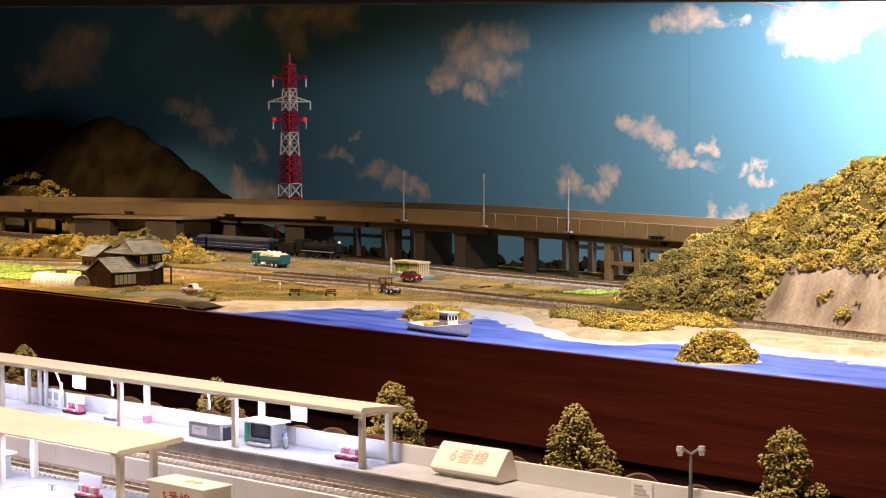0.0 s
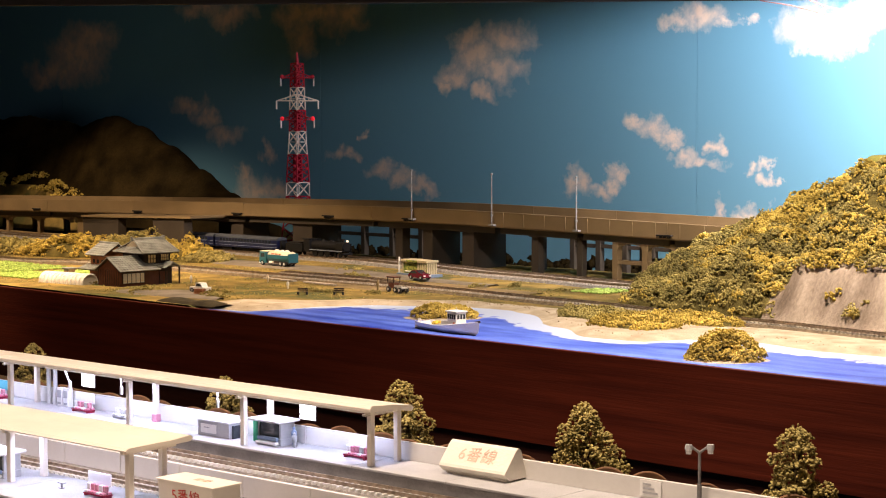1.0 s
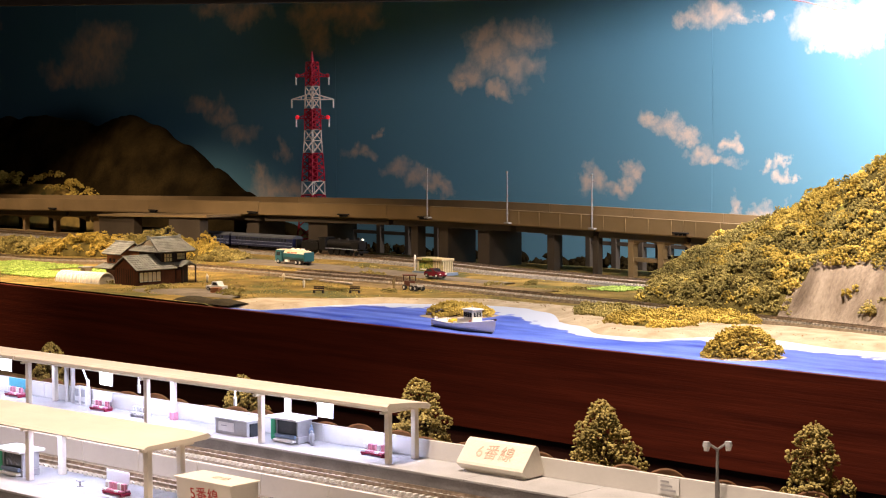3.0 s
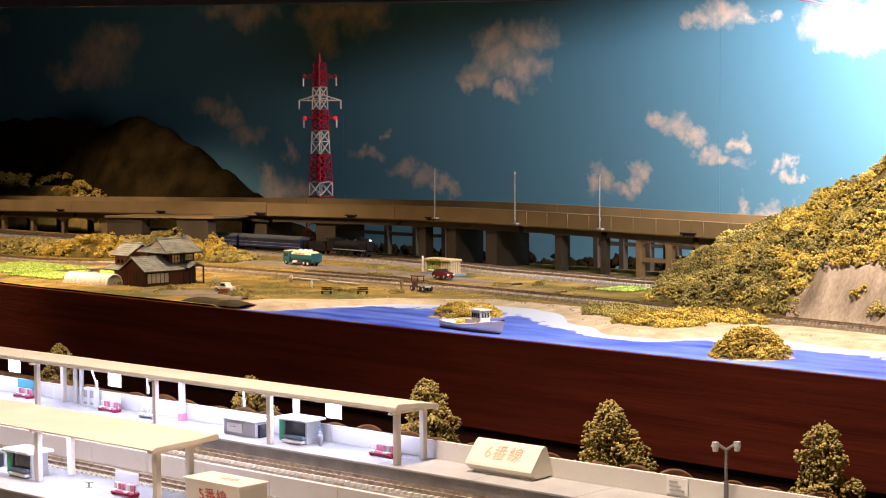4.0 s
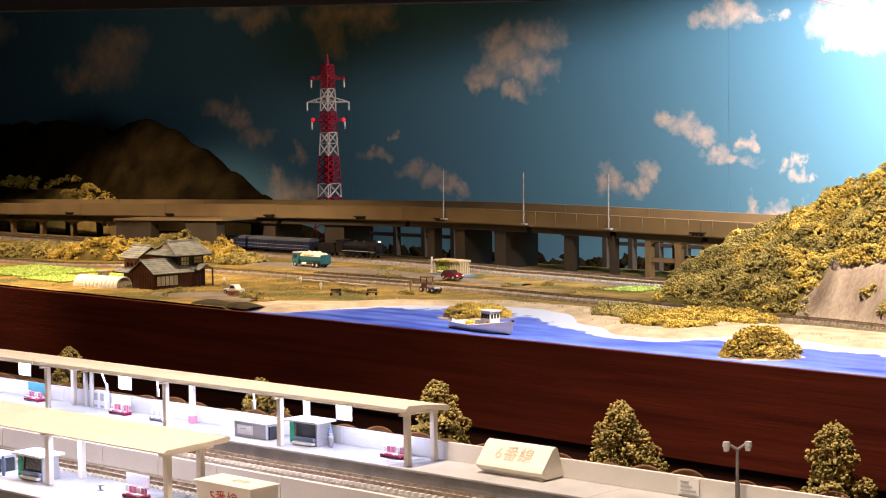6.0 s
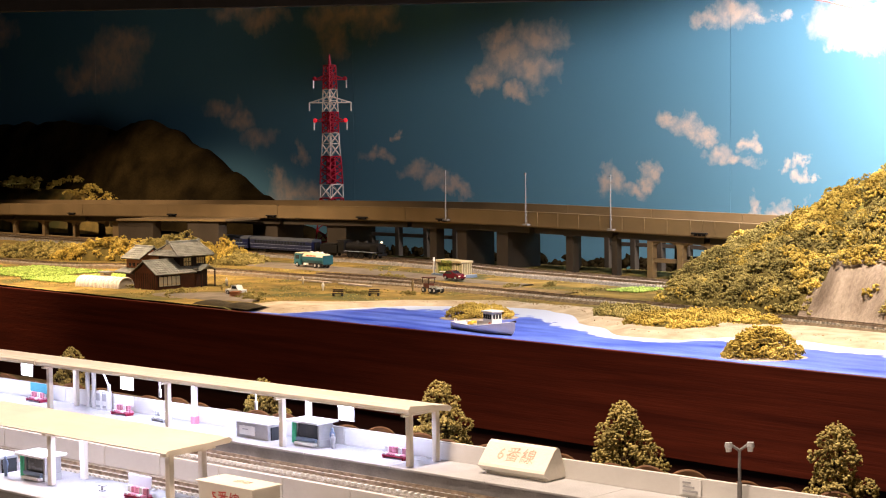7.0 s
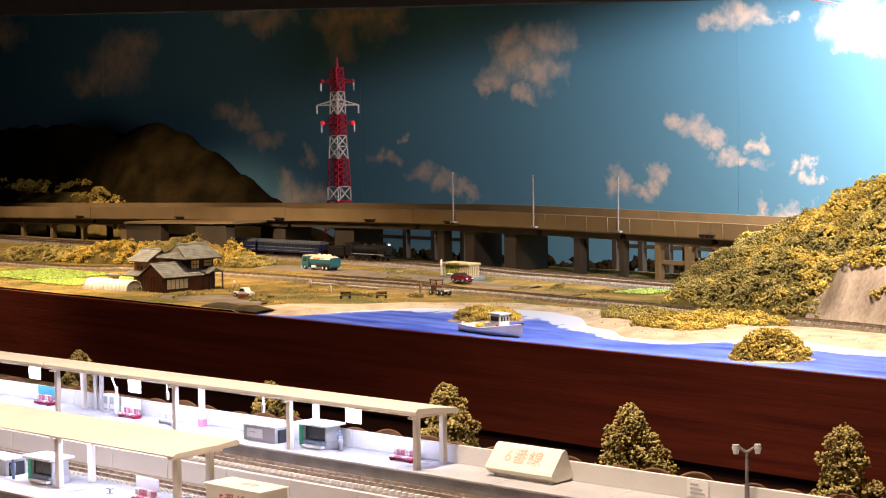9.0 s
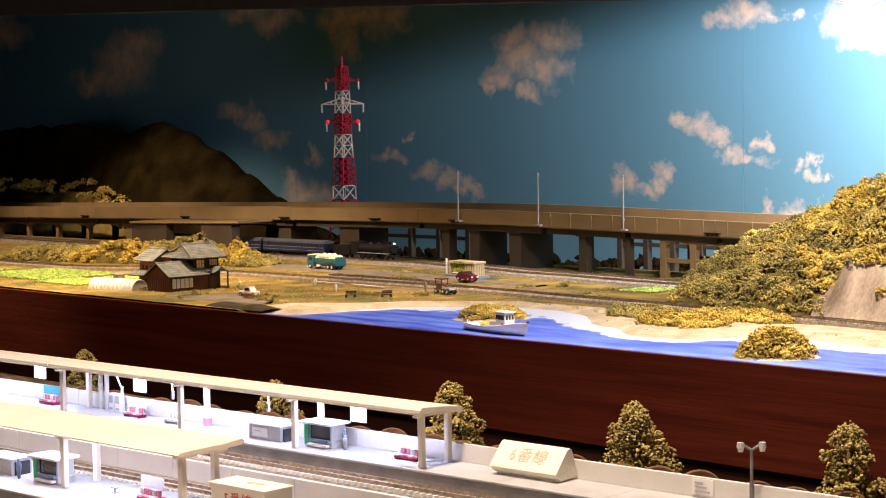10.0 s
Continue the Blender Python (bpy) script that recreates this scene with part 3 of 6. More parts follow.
for z, reach, mat in ((0.292, 0.026, RED), (0.256, 0.033, PYLON_WHITE), (0.226, 0.026, RED)):
    for side in (-1, 1):
        bm = bmesh.new()
        h = pylon_half(z - 0.028)
        d = Vector((0.707, 0.707, 0)) * side
        for s in (-1, 1):
            e = Vector((-0.707, 0.707, 0)) * s * h
            rod(e, d * reach, 0.0010, 5, bm=bm)
            rod(e + Vector((0, 0, 0.010)), d * reach, 0.0010, 5, bm=bm)
        for q in (0.3, 0.55, 0.8):
            rod(d * reach * q, d * reach * q + Vector((0, 0, 0.010 * (1 - q))), 0.0008, 5, bm=bm)
        for v in bm.verts:
            v.co.z += z
        arm = part("arm", bm, mat, pylon)
        part("insulator", rod(d * reach + Vector((0, 0, z)), d * reach + Vector((0, 0, z - 0.013)), 0.0012, 8), CERAMIC, arm, "white hanging insulator rod")
        if mat is RED:
            bm = bmesh.new()
            bmesh.ops.create_uvsphere(bm, u_segments=12, v_segments=8, radius=0.0036, matrix=Matrix.Translation(d * (reach - 0.002) + Vector((0, 0, z + 0.002))))
            part("beacon", bm, RED if z > 0.25 else LAMP_RED, arm, "round red beacon")

# ---- hills ----
FOOT = [(-1.27, 1.545), (-1.215, 1.475), (-1.16, 1.408), (-1.05, 1.394), (-0.96, 1.390), (-0.80, 1.375), (0.4, 1.375)]
TOP = [(-1.275, 0.0), (-1.255, 0.006), (-1.197, 0.038), (-1.167, 0.062), (-1.1185, 0.071), (-1.09, 0.089), (-1.060, 0.096), (-1.050, 0.113), (-1.0376, 0.120), (-0.997, 0.122), (-0.984, 0.128), (-0.94, 0.150), (-0.7, 0.195), (0.4, 0.21)]


def hill_height(x, y):
    foot = curve_at(x, FOOT)
    d = y - foot
    s = min(1.0, max(0.0, d / (1.568 - foot)))
    cut = step(-0.965, -0.945, x)
    rise = (1 - cut) * s ** 0.8 + cut * (0.37 * step(-0.010, 0.024, d) + 0.63 * step(0.015, 0.13, d))
    lump = 0.010 * noise.noise(Vector((x * 13, y * 13, 5))) + 0.005 * noise.noise(Vector((x * 45, y * 45, 5)))
    gully = -0.008 * cut * abs(noise.noise(Vector((x * 60 + 2 * d, 0, 9)))) * (1 - step(0.03, 0.05, d)) * step(-0.01, 0.006, d)
    return curve_at(x, TOP) * rise * (1 - 0.9 * step(1.575, 1.635, y)) + lump * min(1, rise * 3) * (1 - cut * 0.6) * (1 - step(0.8, 1.0, rise) * 0.7) + gully + 0.005 * cut * noise.noise(Vector((x * 38, y * 70, 4))) * (1 - step(0.03, 0.05, d)) * step(-0.01, 0.01, d) - 0.002


ROCK = material("grey_brown_rock", (0.27, 0.20, 0.145), 0.9, vary=0.40, scale=40, bump=1.0, bump_scale=420, second=(0.42, 0.335, 0.255), stretch=(1, 1, 0.25), spec=0.15)
hill = thing("green_hill", 0, 0, 0, label="steep model hill with olive foam foliage and a bare rock cutting", category="hill")
# the slope sheet carries the gap shade in its colour
part("slope", sheet(170, 110, lambda s, t: (lambda x, y: (x, y, hill_height(x, y) - 0.002 * step(-0.985, -0.975, x) * (1 - step(1.410, 1.418, y))))(-1.28 + 1.35 * s, 1.367 + 0.275 * t)), GAP_SHADE, hill, "hill slope darkened for the shade between the tufts")
part("cutting", sheet(240, 40, lambda s, t: (lambda x, y: (x, y, hill_height(x, y)))(-0.976 + 1.046 * s, 1.365 + 0.056 * t)), ROCK, hill, "bare grey-brown rock face above the track")
part("crown", sheet(90, 24, lambda s, t: (lambda x, y: (x, y, hill_height(x, y) + 0.006 - 0.012 * max(abs(2 * t - 1), 1 - 20 * s) ** 6))(-1.000 + 1.05 * s, 1.512 + 0.062 * t)), GRASS_TOP, hill, "light green grass mat on the crown")
rng = np.random.default_rng(5)
olive, green = [], []
while len(olive) + len(green) < 1400:
    x, y = rng.uniform(-1.27, -0.74), rng.uniform(1.372, 1.592)
    h = hill_height(x, y)
    if h < 0.002:
        continue
    if x > -0.962 and h < 0.050:
        if noise.noise(Vector((x * 42, h * 60, 3))) < 0.06 or x < -0.905:
            continue
    if x > -1.002 and y > 1.507 + 0.010 * noise.noise(Vector((x * 40, y * 40, 1))) and rng.random() > 0.012:
        continue
    r = rng.uniform(0.0040, 0.0110) if h > 0.012 else rng.uniform(0.003, 0.006)
    tone = noise.noise(Vector((x * 11, y * 11, 8))) + rng.normal(0, 0.22) + 4.0 * (h - 0.07)
    (olive if tone > -0.02 else green).append((x, y, h + r * rng.uniform(-0.15, 0.4), r))
clumps("foliage", tufted(olive, 13), FOAM_OLIVE, hill, fine=False, seed=3, label="mustard olive foam tufts")["kind"] = "stuff"
clumps("foliage", tufted(green, 14), FOAM_GREEN, hill, fine=False, seed=4, label="grey-green foam tufts")["kind"] = "stuff"


def far_height(x, y):
    ridge = curve_at(x, [(-3.7, 0.21), (-3.13, 0.240), (-3.02, 0.243), (-2.925, 0.235), (-2.84, 0.224), (-2.737, 0.242), (-2.65, 0.220), (-2.565, 0.189), (-2.483, 0.146), (-2.405, 0.108), (-2.30, 0.06), (-2.2, 0.0)])
    return -0.032 + ridge * step(1.735, 1.865, y) * (1 - 0.6 * step(1.868, 1.948, y)) + (0.006 * noise.noise(Vector((x * 22, y * 22, 2))) + 0.003 * noise.noise(Vector((x * 70, y * 70, 2)))) * step(1.74, 1.78, y)


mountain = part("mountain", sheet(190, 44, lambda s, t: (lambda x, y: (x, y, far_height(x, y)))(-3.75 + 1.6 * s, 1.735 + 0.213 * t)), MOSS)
tagged(mountain, "dark brown mossy mountain against the sky board", "mountain")

knoll = thing("knoll", -2.92, 1.775, -0.03, label="dry grassy knoll with foam bushes behind the viaduct", category="knoll")
part("mound", sheet(40, 16, lambda s, t: (-0.45 + 0.75 * s, -0.04 + 0.085 * t, (0.106 + 0.006 * math.sin(s * 3) - 0.05 * step(0.62, 0.95, s)) * step(0, 0.7, t))), TURF, knoll)
spots = [(rng.uniform(-0.45, 0.24), rng.uniform(-0.010, 0.03), 0, rng.uniform(0.004, 0.0085)) for _ in range(330)]
spots = [(x, y, 0.116 + 0.008 * noise.noise(Vector((x * 20, 0, 0))) - 0.038 * step(0.02, 0.24, x) + 0.5 * y, r) for x, y, z, r in spots if noise.noise(Vector((x * 14, y * 14, 4))) > -0.12]
clumps("bushes", tufted(spots, 6, (0.0012, 0.0024)), FOAM_OLIVE, knoll, fine=False, seed=6)["kind"] = "stuff"


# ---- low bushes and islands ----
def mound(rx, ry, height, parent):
    """The heap that carries the tufts of a bed, coloured dark for the shade between them."""
    part("mound", sheet(40, 8, lambda s, q: (0.92 * rx * q * math.cos(s * 6.2832), 0.92 * ry * q * math.sin(s * 6.2832), 0.50 * height * (1 - q * q) ** 0.6 + 0.0004)), GAP_SHADE, parent)


def bush_bed(name, cx, cy, rx, ry, rz, height, count, mat, label, seed, tuft=(0.004, 0.008), crumb=(0.0007, 0.0016), z=0.0):
    t = thing(name, cx, cy, z, rz, label, "bush")
    r = np.random.default_rng(seed)
    centres = []
    while len(centres) < count:
        a, b = r.uniform(-1, 1, 2)
        q = a * a + b * b
        if q < 1 + 0.25 * noise.noise(Vector((a * 3, b * 3, seed))):
            h = height * max(0.0, 1 - q) ** 0.6 * (0.85 + 0.4 * noise.noise(Vector((a * 4, b * 4, seed + 2))))
            size = r.uniform(*tuft)
            centres.append((a * rx, b * ry, max(size * 0.3, h * r.uniform(0.6, 1.0) - size * 0.4), size))
    if height > 0.008:
        mound(rx, ry, height, t)
    clumps("foliage", tufted(centres, seed, crumb), mat, t, fine=False, seed=seed)
    return t


for k, (x, y, rx, h) in enumerate([(-2.33, 1.395, 0.10, 0.026), (-2.19, 1.430, 0.10, 0.036), (-2.10, 1.470, 0.085, 0.044), (-2.02, 1.490, 0.055, 0.034), (-1.965, 1.492, 0.035, 0.017)]):
    bush_bed("bush", x, y, rx, 0.035, 25, h, 230 if rx > 0.06 else 110, FOAM_OLIVE if k % 2 else FOAM_GREEN, "olive foam bushes along the track", 20 + k, (0.004, 0.009), (0.0010, 0.0020))
for k, (x, y, rx, ry, h) in enumerate([(-1.100, 1.300, 0.062, 0.034, 0.010), (-1.020, 1.262, 0.052, 0.040, 0.014), (-1.000, 1.325, 0.060, 0.024, 0.010)]):
    bush_bed("bush", x, y, rx, ry, -20, h, 150, FOAM_GREEN if k == 0 else FOAM_OLIVE, "low olive scrub on the pale sand", 30 + k, (0.0032, 0.0070))
for k, (x, y, s) in enumerate([(-1.625, 1.462, 0.020), (-1.60, 1.442, 0.016), (-1.69, 1.52, 0.03), (-1.30, 1.475, 0.02), (-1.40, 1.445, 0.012), (-1.635, 1.150, 0.022), (-1.655, 1.168, 0.016),
                               (-1.545, 1.175, 0.016), (-1.565, 1.205, 0.016), (-1.525, 1.165, 0.014), (-1.50, 1.285, 0.013), (-1.43, 1.31, 0.010), (-1.475, 1.29, 0.009), (-1.765, 1.165, 0.010), (-1.385, 1.492, 0.012)]):
    bush_bed("shrub", x, y, s, s * 0.6, 20 * k, 0.006, 14, FOAM_GREEN, "small grey-green foam shrub on the turf", 50 + k, (0.0020, 0.0042), (0.0006, 0.0012))


def islet(x, y, rx, ry, rz, height, count, seed, label):
    t = thing("islet", x, y, -0.0022, rz, label, "islet")
    part("sand", sheet(36, 8, lambda s, q: ((1.18 + 0.10 * noise.noise(Vector((math.cos(s * 6.283) * 2, math.sin(s * 6.283) * 2, seed)))) * rx * math.cos(s * 6.283) * q, (1.25 + 0.12 * math.sin(s * 19)) * ry * math.sin(s * 6.283) * q, 0.0022 * (1 - q * q) + 0.0003 * (1 - q))), SAND, t, "pale sand rim")
    r = np.random.default_rng(seed)
    spots = []
    while len(spots) < count:
        a, b = r.uniform(-1, 1, 2)
        q = a * a + b * b
        if q < 1:
            size = r.uniform(0.0030, 0.0062)
            spots.append((a * rx, b * ry, 0.001 + height * (1 - q) ** 0.7 * r.uniform(0.8, 1.05) - size * 0.3, size))
    mound(rx * 0.95, ry * 0.95, height, t)
    clumps("foliage", tufted(spots, seed, (0.0006, 0.0014)), FOAM_OLIVE, t, fine=False, seed=seed)
    return t


islet(-1.214, 1.204, 0.033, 0.020, 45, 0.012, 120, 71, "small islet with mustard foam scrub in the blue sea")
islet(-0.828, 1.135, 0.029, 0.019, 40, 0.0215, 210, 72, "rocky islet heaped with mustard foam scrub")


# ---- tracks ----
def strip(x0, x1, line, z, outline, mat, name, parent):
    n = max(2, int(abs(x1 - x0) / 0.015))
    bm = bmesh.new()
    rows = []
    for i in range(n + 1):
        x = x0 + (x1 - x0) * i / n
        y = line(x)
        rows.append([bm.verts.new((x, y + a, z + b)) for a, b in outline])
    for a, b in zip(rows, rows[1:]):
        for k in range(len(outline) - 1):
            bm.faces.new((a[k], b[k], b[k + 1], a[k + 1]))
    bmesh.ops.recalc_face_normals(bm, faces=bm.faces[:])
    return part(name, bm, mat, parent)


def sleeper_mesh(mat, half=0.0082):
    data = bpy.data.meshes.new("sleeper")
    bm = box(-0.0010, 0.0010, -half, half, 0.0026, 0.0046)
    bm.to_mesh(data)
    bm.free()
    data.materials.append(mat)
    return data


def track(name, x0, x1, line, z, label, sleeper, bed, pitch=0.0047, half=0.0082, singles=(0, 0)):
    t = thing(name, 0, 0, 0, label=label, category="railway track")
    strip(x0, x1, line, z, [(-0.0135, -0.002), (-0.0098, 0.0030), (0.0098, 0.0030), (0.0135, -0.002)], bed, "roadbed", t)
    for side in (-0.0045, 0.0045):
        strip(x0, x1, line, z, [(side - 0.0009, 0.0044), (side - 0.0004, 0.0050), (side - 0.0004, 0.0064), (side + 0.0004, 0.0064), (side + 0.0004, 0.0050), (side + 0.0009, 0.0044)], RAIL, "rail", t)
    verts, faces = [], []
    shared = sleeper_mesh(sleeper, half)
    x = x0
    while x < x1:
        y = line(x)
        if singles[0] < x < singles[1]:
            ob = new("sleeper", shared)
            ob.location = (x, y, z)
            ob.parent = t
        else:
            a = len(verts)
            verts += [(x + i, y + j, z + k) for k in (0.0026, 0.0046) for i, j in ((-.001, -half), (.001, -half), (.001, half), (-.001, half))]
            faces += [(a + 4, a + 5, a + 6, a + 7), (a, a + 1, a + 5, a + 4), (a + 1, a + 2, a + 6, a + 5), (a + 2, a + 3, a + 7, a + 6), (a + 3, a, a + 4, a + 7)]
        x += pitch
    data = bpy.data.meshes.new("sleeper")
    data.from_pydata(verts, [], faces)
    data.materials.append(sleeper)
    ob = new("sleeper", data)
    ob.parent = t
    ob["kind"] = "stuff"
    return t


def main_line(x):
    return curve_at(x, [(-3.6, 1.612), (-1.80, 1.612), (-1.67, 1.597), (-1.49, 1.567), (-1.24, 1.545), (-1.0, 1.545)])


def coast_line(x):
    return curve_at(x, [(-3.2, 1.25), (-2.16, 1.300), (-1.95, 1.370), (-1.40, 1.380), (-1.19, 1.366), (-0.96, 1.339), (-0.75, 1.318), (0.3, 1.30)])


BROWN_BED = material("brown_ballast", (0.20, 0.15, 0.095), 0.95, vary=0.35, scale=300, bump=1.0, bump_scale=1800, spec=0.15)
track("main_track", -3.5, -1.16, main_line, 0.0, "main line track on grey ballast beside the viaduct", SLEEPER, BALLAST)
track("main_track", -3.5, -1.16, lambda x: main_line(x) + 0.033, 0.0, "inner main line track in the viaduct's shade", SLEEPER, BALLAST)
track("coast_track", -3.2, 0.2, coast_line, 0.0, "weathered coastal track on brown ballast", SLEEPER, BROWN_BED)
track("siding", -1.70, -1.42, lambda x: coast_line(x) + 0.034 - 0.033 * step(-1.55, -1.42, x), 0.0, "short weathered siding beside the coastal track", SLEEPER, BROWN_BED)


# ---- roads and fields ----
def flat_run(name, x0, x1, lo, hi, z, mat, label, category):
    ob = part(name, sheet(60, 5, lambda s, t: (lambda x: (x, lo(x) + (hi(x) - lo(x)) * t + 0.003 * noise.noise(Vector((x * 30, t * 2, 6))), z - 0.002 * abs(2 * t - 1) ** 8))(x0 + (x1 - x0) * s)), mat)
    return tagged(ob, label, category, kind="structure")


flat_run("road", -2.6, -1.405, lambda x: 1.473 - 0.01 * step(-1.7, -1.4, x), lambda x: 1.535 - 0.05 * step(-1.75, -1.405, x), 0.0022, ASPHALT, "grey worn road between the two tracks", "road")
flat_run("road", -1.66, -1.50, lambda x: 1.128 + 0.02 * step(-1.6, -1.5, x), lambda x: 1.160 + 0.045 * step(-1.66, -1.60, x) * (1 - step(-1.58, -1.50, x)), 0.0018, ASPHALT, "pale grey lane beside the farmhouse", "lane")
flat_run("ground", -1.50, -1.30, lambda x: 1.418, lambda x: 1.452 + 0.006 * math.sin(x * 30), 0.0016, DIRT, "bare tan soil strip beside the track", "soil")
flat_run("ground", -1.58, -1.45, lambda x: 1.340, lambda x: 1.425, 0.0014, DIRT, "dark trodden soil at the level crossing", "soil")
for x0, x1, y0, y1, n, seed in ((-2.16, -1.985, 1.165, 1.29, 900, 81), (-1.955, -1.875, 1.225, 1.27, 260, 82), (-1.29, -1.245, 1.480, 1.530, 200, 83), (-2.4, -2.19, 1.15, 1.25, 500, 84), (-1.975, -1.875, 1.150, 1.215, 420, 85)):
    r = np.random.default_rng(seed)
    field = thing("crop_field", (x0 + x1) / 2, (y0 + y1) / 2, 0.0015, label="bright green crop rows on the field", category="field")
    spots = []
    for k in range(n * 4):
        y = round(r.uniform(-1, 1) * (y1 - y0) / 2 / 0.006) * 0.006 + r.normal(0, 0.0013)
        spots.append((r.uniform(-1, 1) * (x1 - x0) / 2, y, r.uniform(0, 0.0006), r.uniform(0.0007, 0.0016)))
    clumps("crop", spots, CROP, field, fine=False, seed=seed)["kind"] = "stuff"

tufts = [(rng.uniform(-2.6, -1.25), rng.uniform(1.105, 1.57), 0.0004, rng.uniform(0.0004, 0.0012)) for _ in range(15000)]
tufts = [(x, y, z, r) for x, y, z, r in tufts if abs(y - coast_line(x)) > 0.012 and abs(y - main_line(x)) > 0.013 and not (1.470 < y < 1.537) and y > curve_at(x, GREEN) and noise.noise(Vector((x * 18, y * 18, 7))) > -0.1]
turf = clumps("grass_tufts", tufts, FOAM_GREEN, fine=False, seed=17)
tagged(turf, "fine scattered grass crumbs on the fields", "grass", kind="stuff")
pebbles = [(rng.uniform(-1.5, -0.6), 0, 0, rng.uniform(0.0003, 0.0008)) for _ in range(900)]
pebbles = [(x, shore(x) + 0.012 + (1.325 - shore(x)) * rng.random(), 0.0012, r) for x, y, z, r in pebbles]
grit = clumps("beach_grit", [p for p in pebbles if p[1] < curve_at(p[0], GREEN)], DIRT, fine=False, seed=18)
tagged(grit, "small brown pebbles on the sand", "pebbles", kind="stuff")

# hedge crumbs share the shade-darkened moss colour
far_hedge = [(rng.uniform(-2.5, -1.0), rng.uniform(1.90, 1.94), 0, rng.uniform(0.004, 0.010)) for _ in range(1300)]
far_hedge = [(x, y, -0.030 + rng.uniform(0, 0.030) * (0.75 + 0.5 * noise.noise(Vector((x * 9, 0, 2)))), r) for x, y, z, r in far_hedge]
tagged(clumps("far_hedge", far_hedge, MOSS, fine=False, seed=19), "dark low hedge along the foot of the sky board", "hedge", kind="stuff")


# ---- the station ----
STATION = Matrix.Translation((-0.725, 0.660, -0.010)) @ Matrix.Rotation(radians(4), 4, "Z")
DARK_GLASS = material("dark_window", (0.03, 0.035, 0.04), 0.15, vary=0.2, spec=0.6)
GREEN_PANEL = material("green_panel", (0.03, 0.42, 0.20), 0.5, vary=0.1)
PINK = material("pink_seat", (0.72, 0.29, 0.37), 0.5, vary=0.15)
CRIMSON = material("crimson_seat_base", (0.38, 0.02, 0.06), 0.5, vary=0.15)
GREY_PLASTIC = material("grey_plastic", (0.42, 0.42, 0.42), 0.5, vary=0.1)
BLUE_GREY = material("blue_grey_plastic", (0.16, 0.22, 0.32), 0.5, vary=0.15)
TEAL_BOARD = material("teal_board", (0.08, 0.42, 0.50), 0.5, vary=0.1)
LED = glow("white_led_panel", (0.82, 0.90, 1.0), 9.0)
RED_INK = material("red_ink", (0.62, 0.06, 0.04), 0.6, vary=0.1)
PALE_INK = material("pale_orange_ink", (0.76, 0.54, 0.41), 0.6, vary=0.25)
BROWN_DISC = material("brown_disc", (0.17, 0.085, 0.04), 0.8, vary=0.3, scale=120)
SIGN_WHITE = material("cream_white_sign", (0.84, 0.78, 0.67), 0.5, vary=0.06)


def station_thing(name, x, y, z, label, category, group="", rz=0.0):
    t = thing(name, 0, 0, 0, label=label, category=category, group=group)
    t.matrix_world = STATION @ pose(x, y, z, 0, 0, rz)
    return t


def words(text, size, mat, name, parent, m):
    """Lettering from the built-in font, as a thin mesh under its thing."""
    data = bpy.data.curves.new(name, "FONT")
    data.body, data.size, data.extrude, data.align_x, data.align_y = text, size, 0.00008, "CENTER", "CENTER"
    data.space_character = 1.15
    ob = bpy.data.objects.new(name, data)
    scene.collection.objects.link(ob)
    bpy.context.view_layer.update()
    mesh = bpy.data.meshes.new_from_object(ob.evaluated_get(bpy.context.evaluated_depsgraph_get()))
    bpy.data.objects.remove(ob)
    mesh.materials.clear()
    mesh.materials.append(mat)
    out = new(name, mesh)
    out.parent = parent
    out.matrix_basis = m
    return out


# baseboard of the station, with a raised trackbed for the rear track
board = part("ground", box(-1.9, 0.5, -0.25, 0.060, -0.060, -0.0205), BALLAST)
board.matrix_world = STATION
tagged(board, "grey ballasted station baseboard", "baseboard", kind="structure")
upper = station_thing("track_embankment", 0, 0, 0, "raised grey plastic trackbed with a jointed retaining wall", "trackbed")
part("bed", box(-1.2, 0.5, -0.0320, -0.0045, -0.0204, -0.0095, 0.0003), BALLAST, upper)
for k in range(28):
    x = -1.0 + 0.055 * k
    part("wall_panel", box(x + 0.0003, x + 0.0547, -0.0345, -0.0322, -0.0205, -0.0080, 0.0003), WALL_GREY, upper)
# rear sleepers are white: the glare of the LEDs put into their colour
for name, y, z, lab, tone in (("station_track", -0.0155, -0.0118, "concrete-sleeper track beside the rear platform, sleepers whitened as if brightly lit", WHITE), ("station_track", -0.062, -0.0212, "light grey concrete-sleeper track beside the front platform", WALL_GREY)):
    t = track(name, -1.2, 0.5, lambda x, y=y: y, z, lab, tone, BALLAST, pitch=0.0048, half=0.0085, singles=(-0.48, 0.12))
    t.matrix_world = STATION

table = part("trim", box(-1.88, 0.48, -0.24, 0.055, -0.94, -0.0605), BLACK)
table.matrix_world = STATION
tagged(table, "dark cabinet that carries the station board", "cabinet", kind="structure")

# platforms
slab_y = ((-0.0035, 0.0345, 0.0, -0.0095, 0.5), (-0.146, -0.090, -0.0115, -0.0205, 0.4))
for y0, y1, z1, z0, end in slab_y:
    p = station_thing("platform", 0, 0, 0, "long grey model station platform with a pale edge", "platform")
    part("slab", box(-1.2, end, y0 + 0.0006, y1 - 0.0006, z0, z1 - 0.0012), PLATFORM_SIDE, p)
    k = -1.2
    while k < end - 0.001:
        x1 = min(k + 0.07, end)
        part("paving", box(k + 0.0002, x1 - 0.0002, y0, y1, z1 - 0.0014, z1, 0.0003), PLATFORM, p)
        k += 0.07
wall = station_thing("platform_wall", 0, 0, 0, "low pale plastic wall along the rear platform", "wall")
k = -1.2
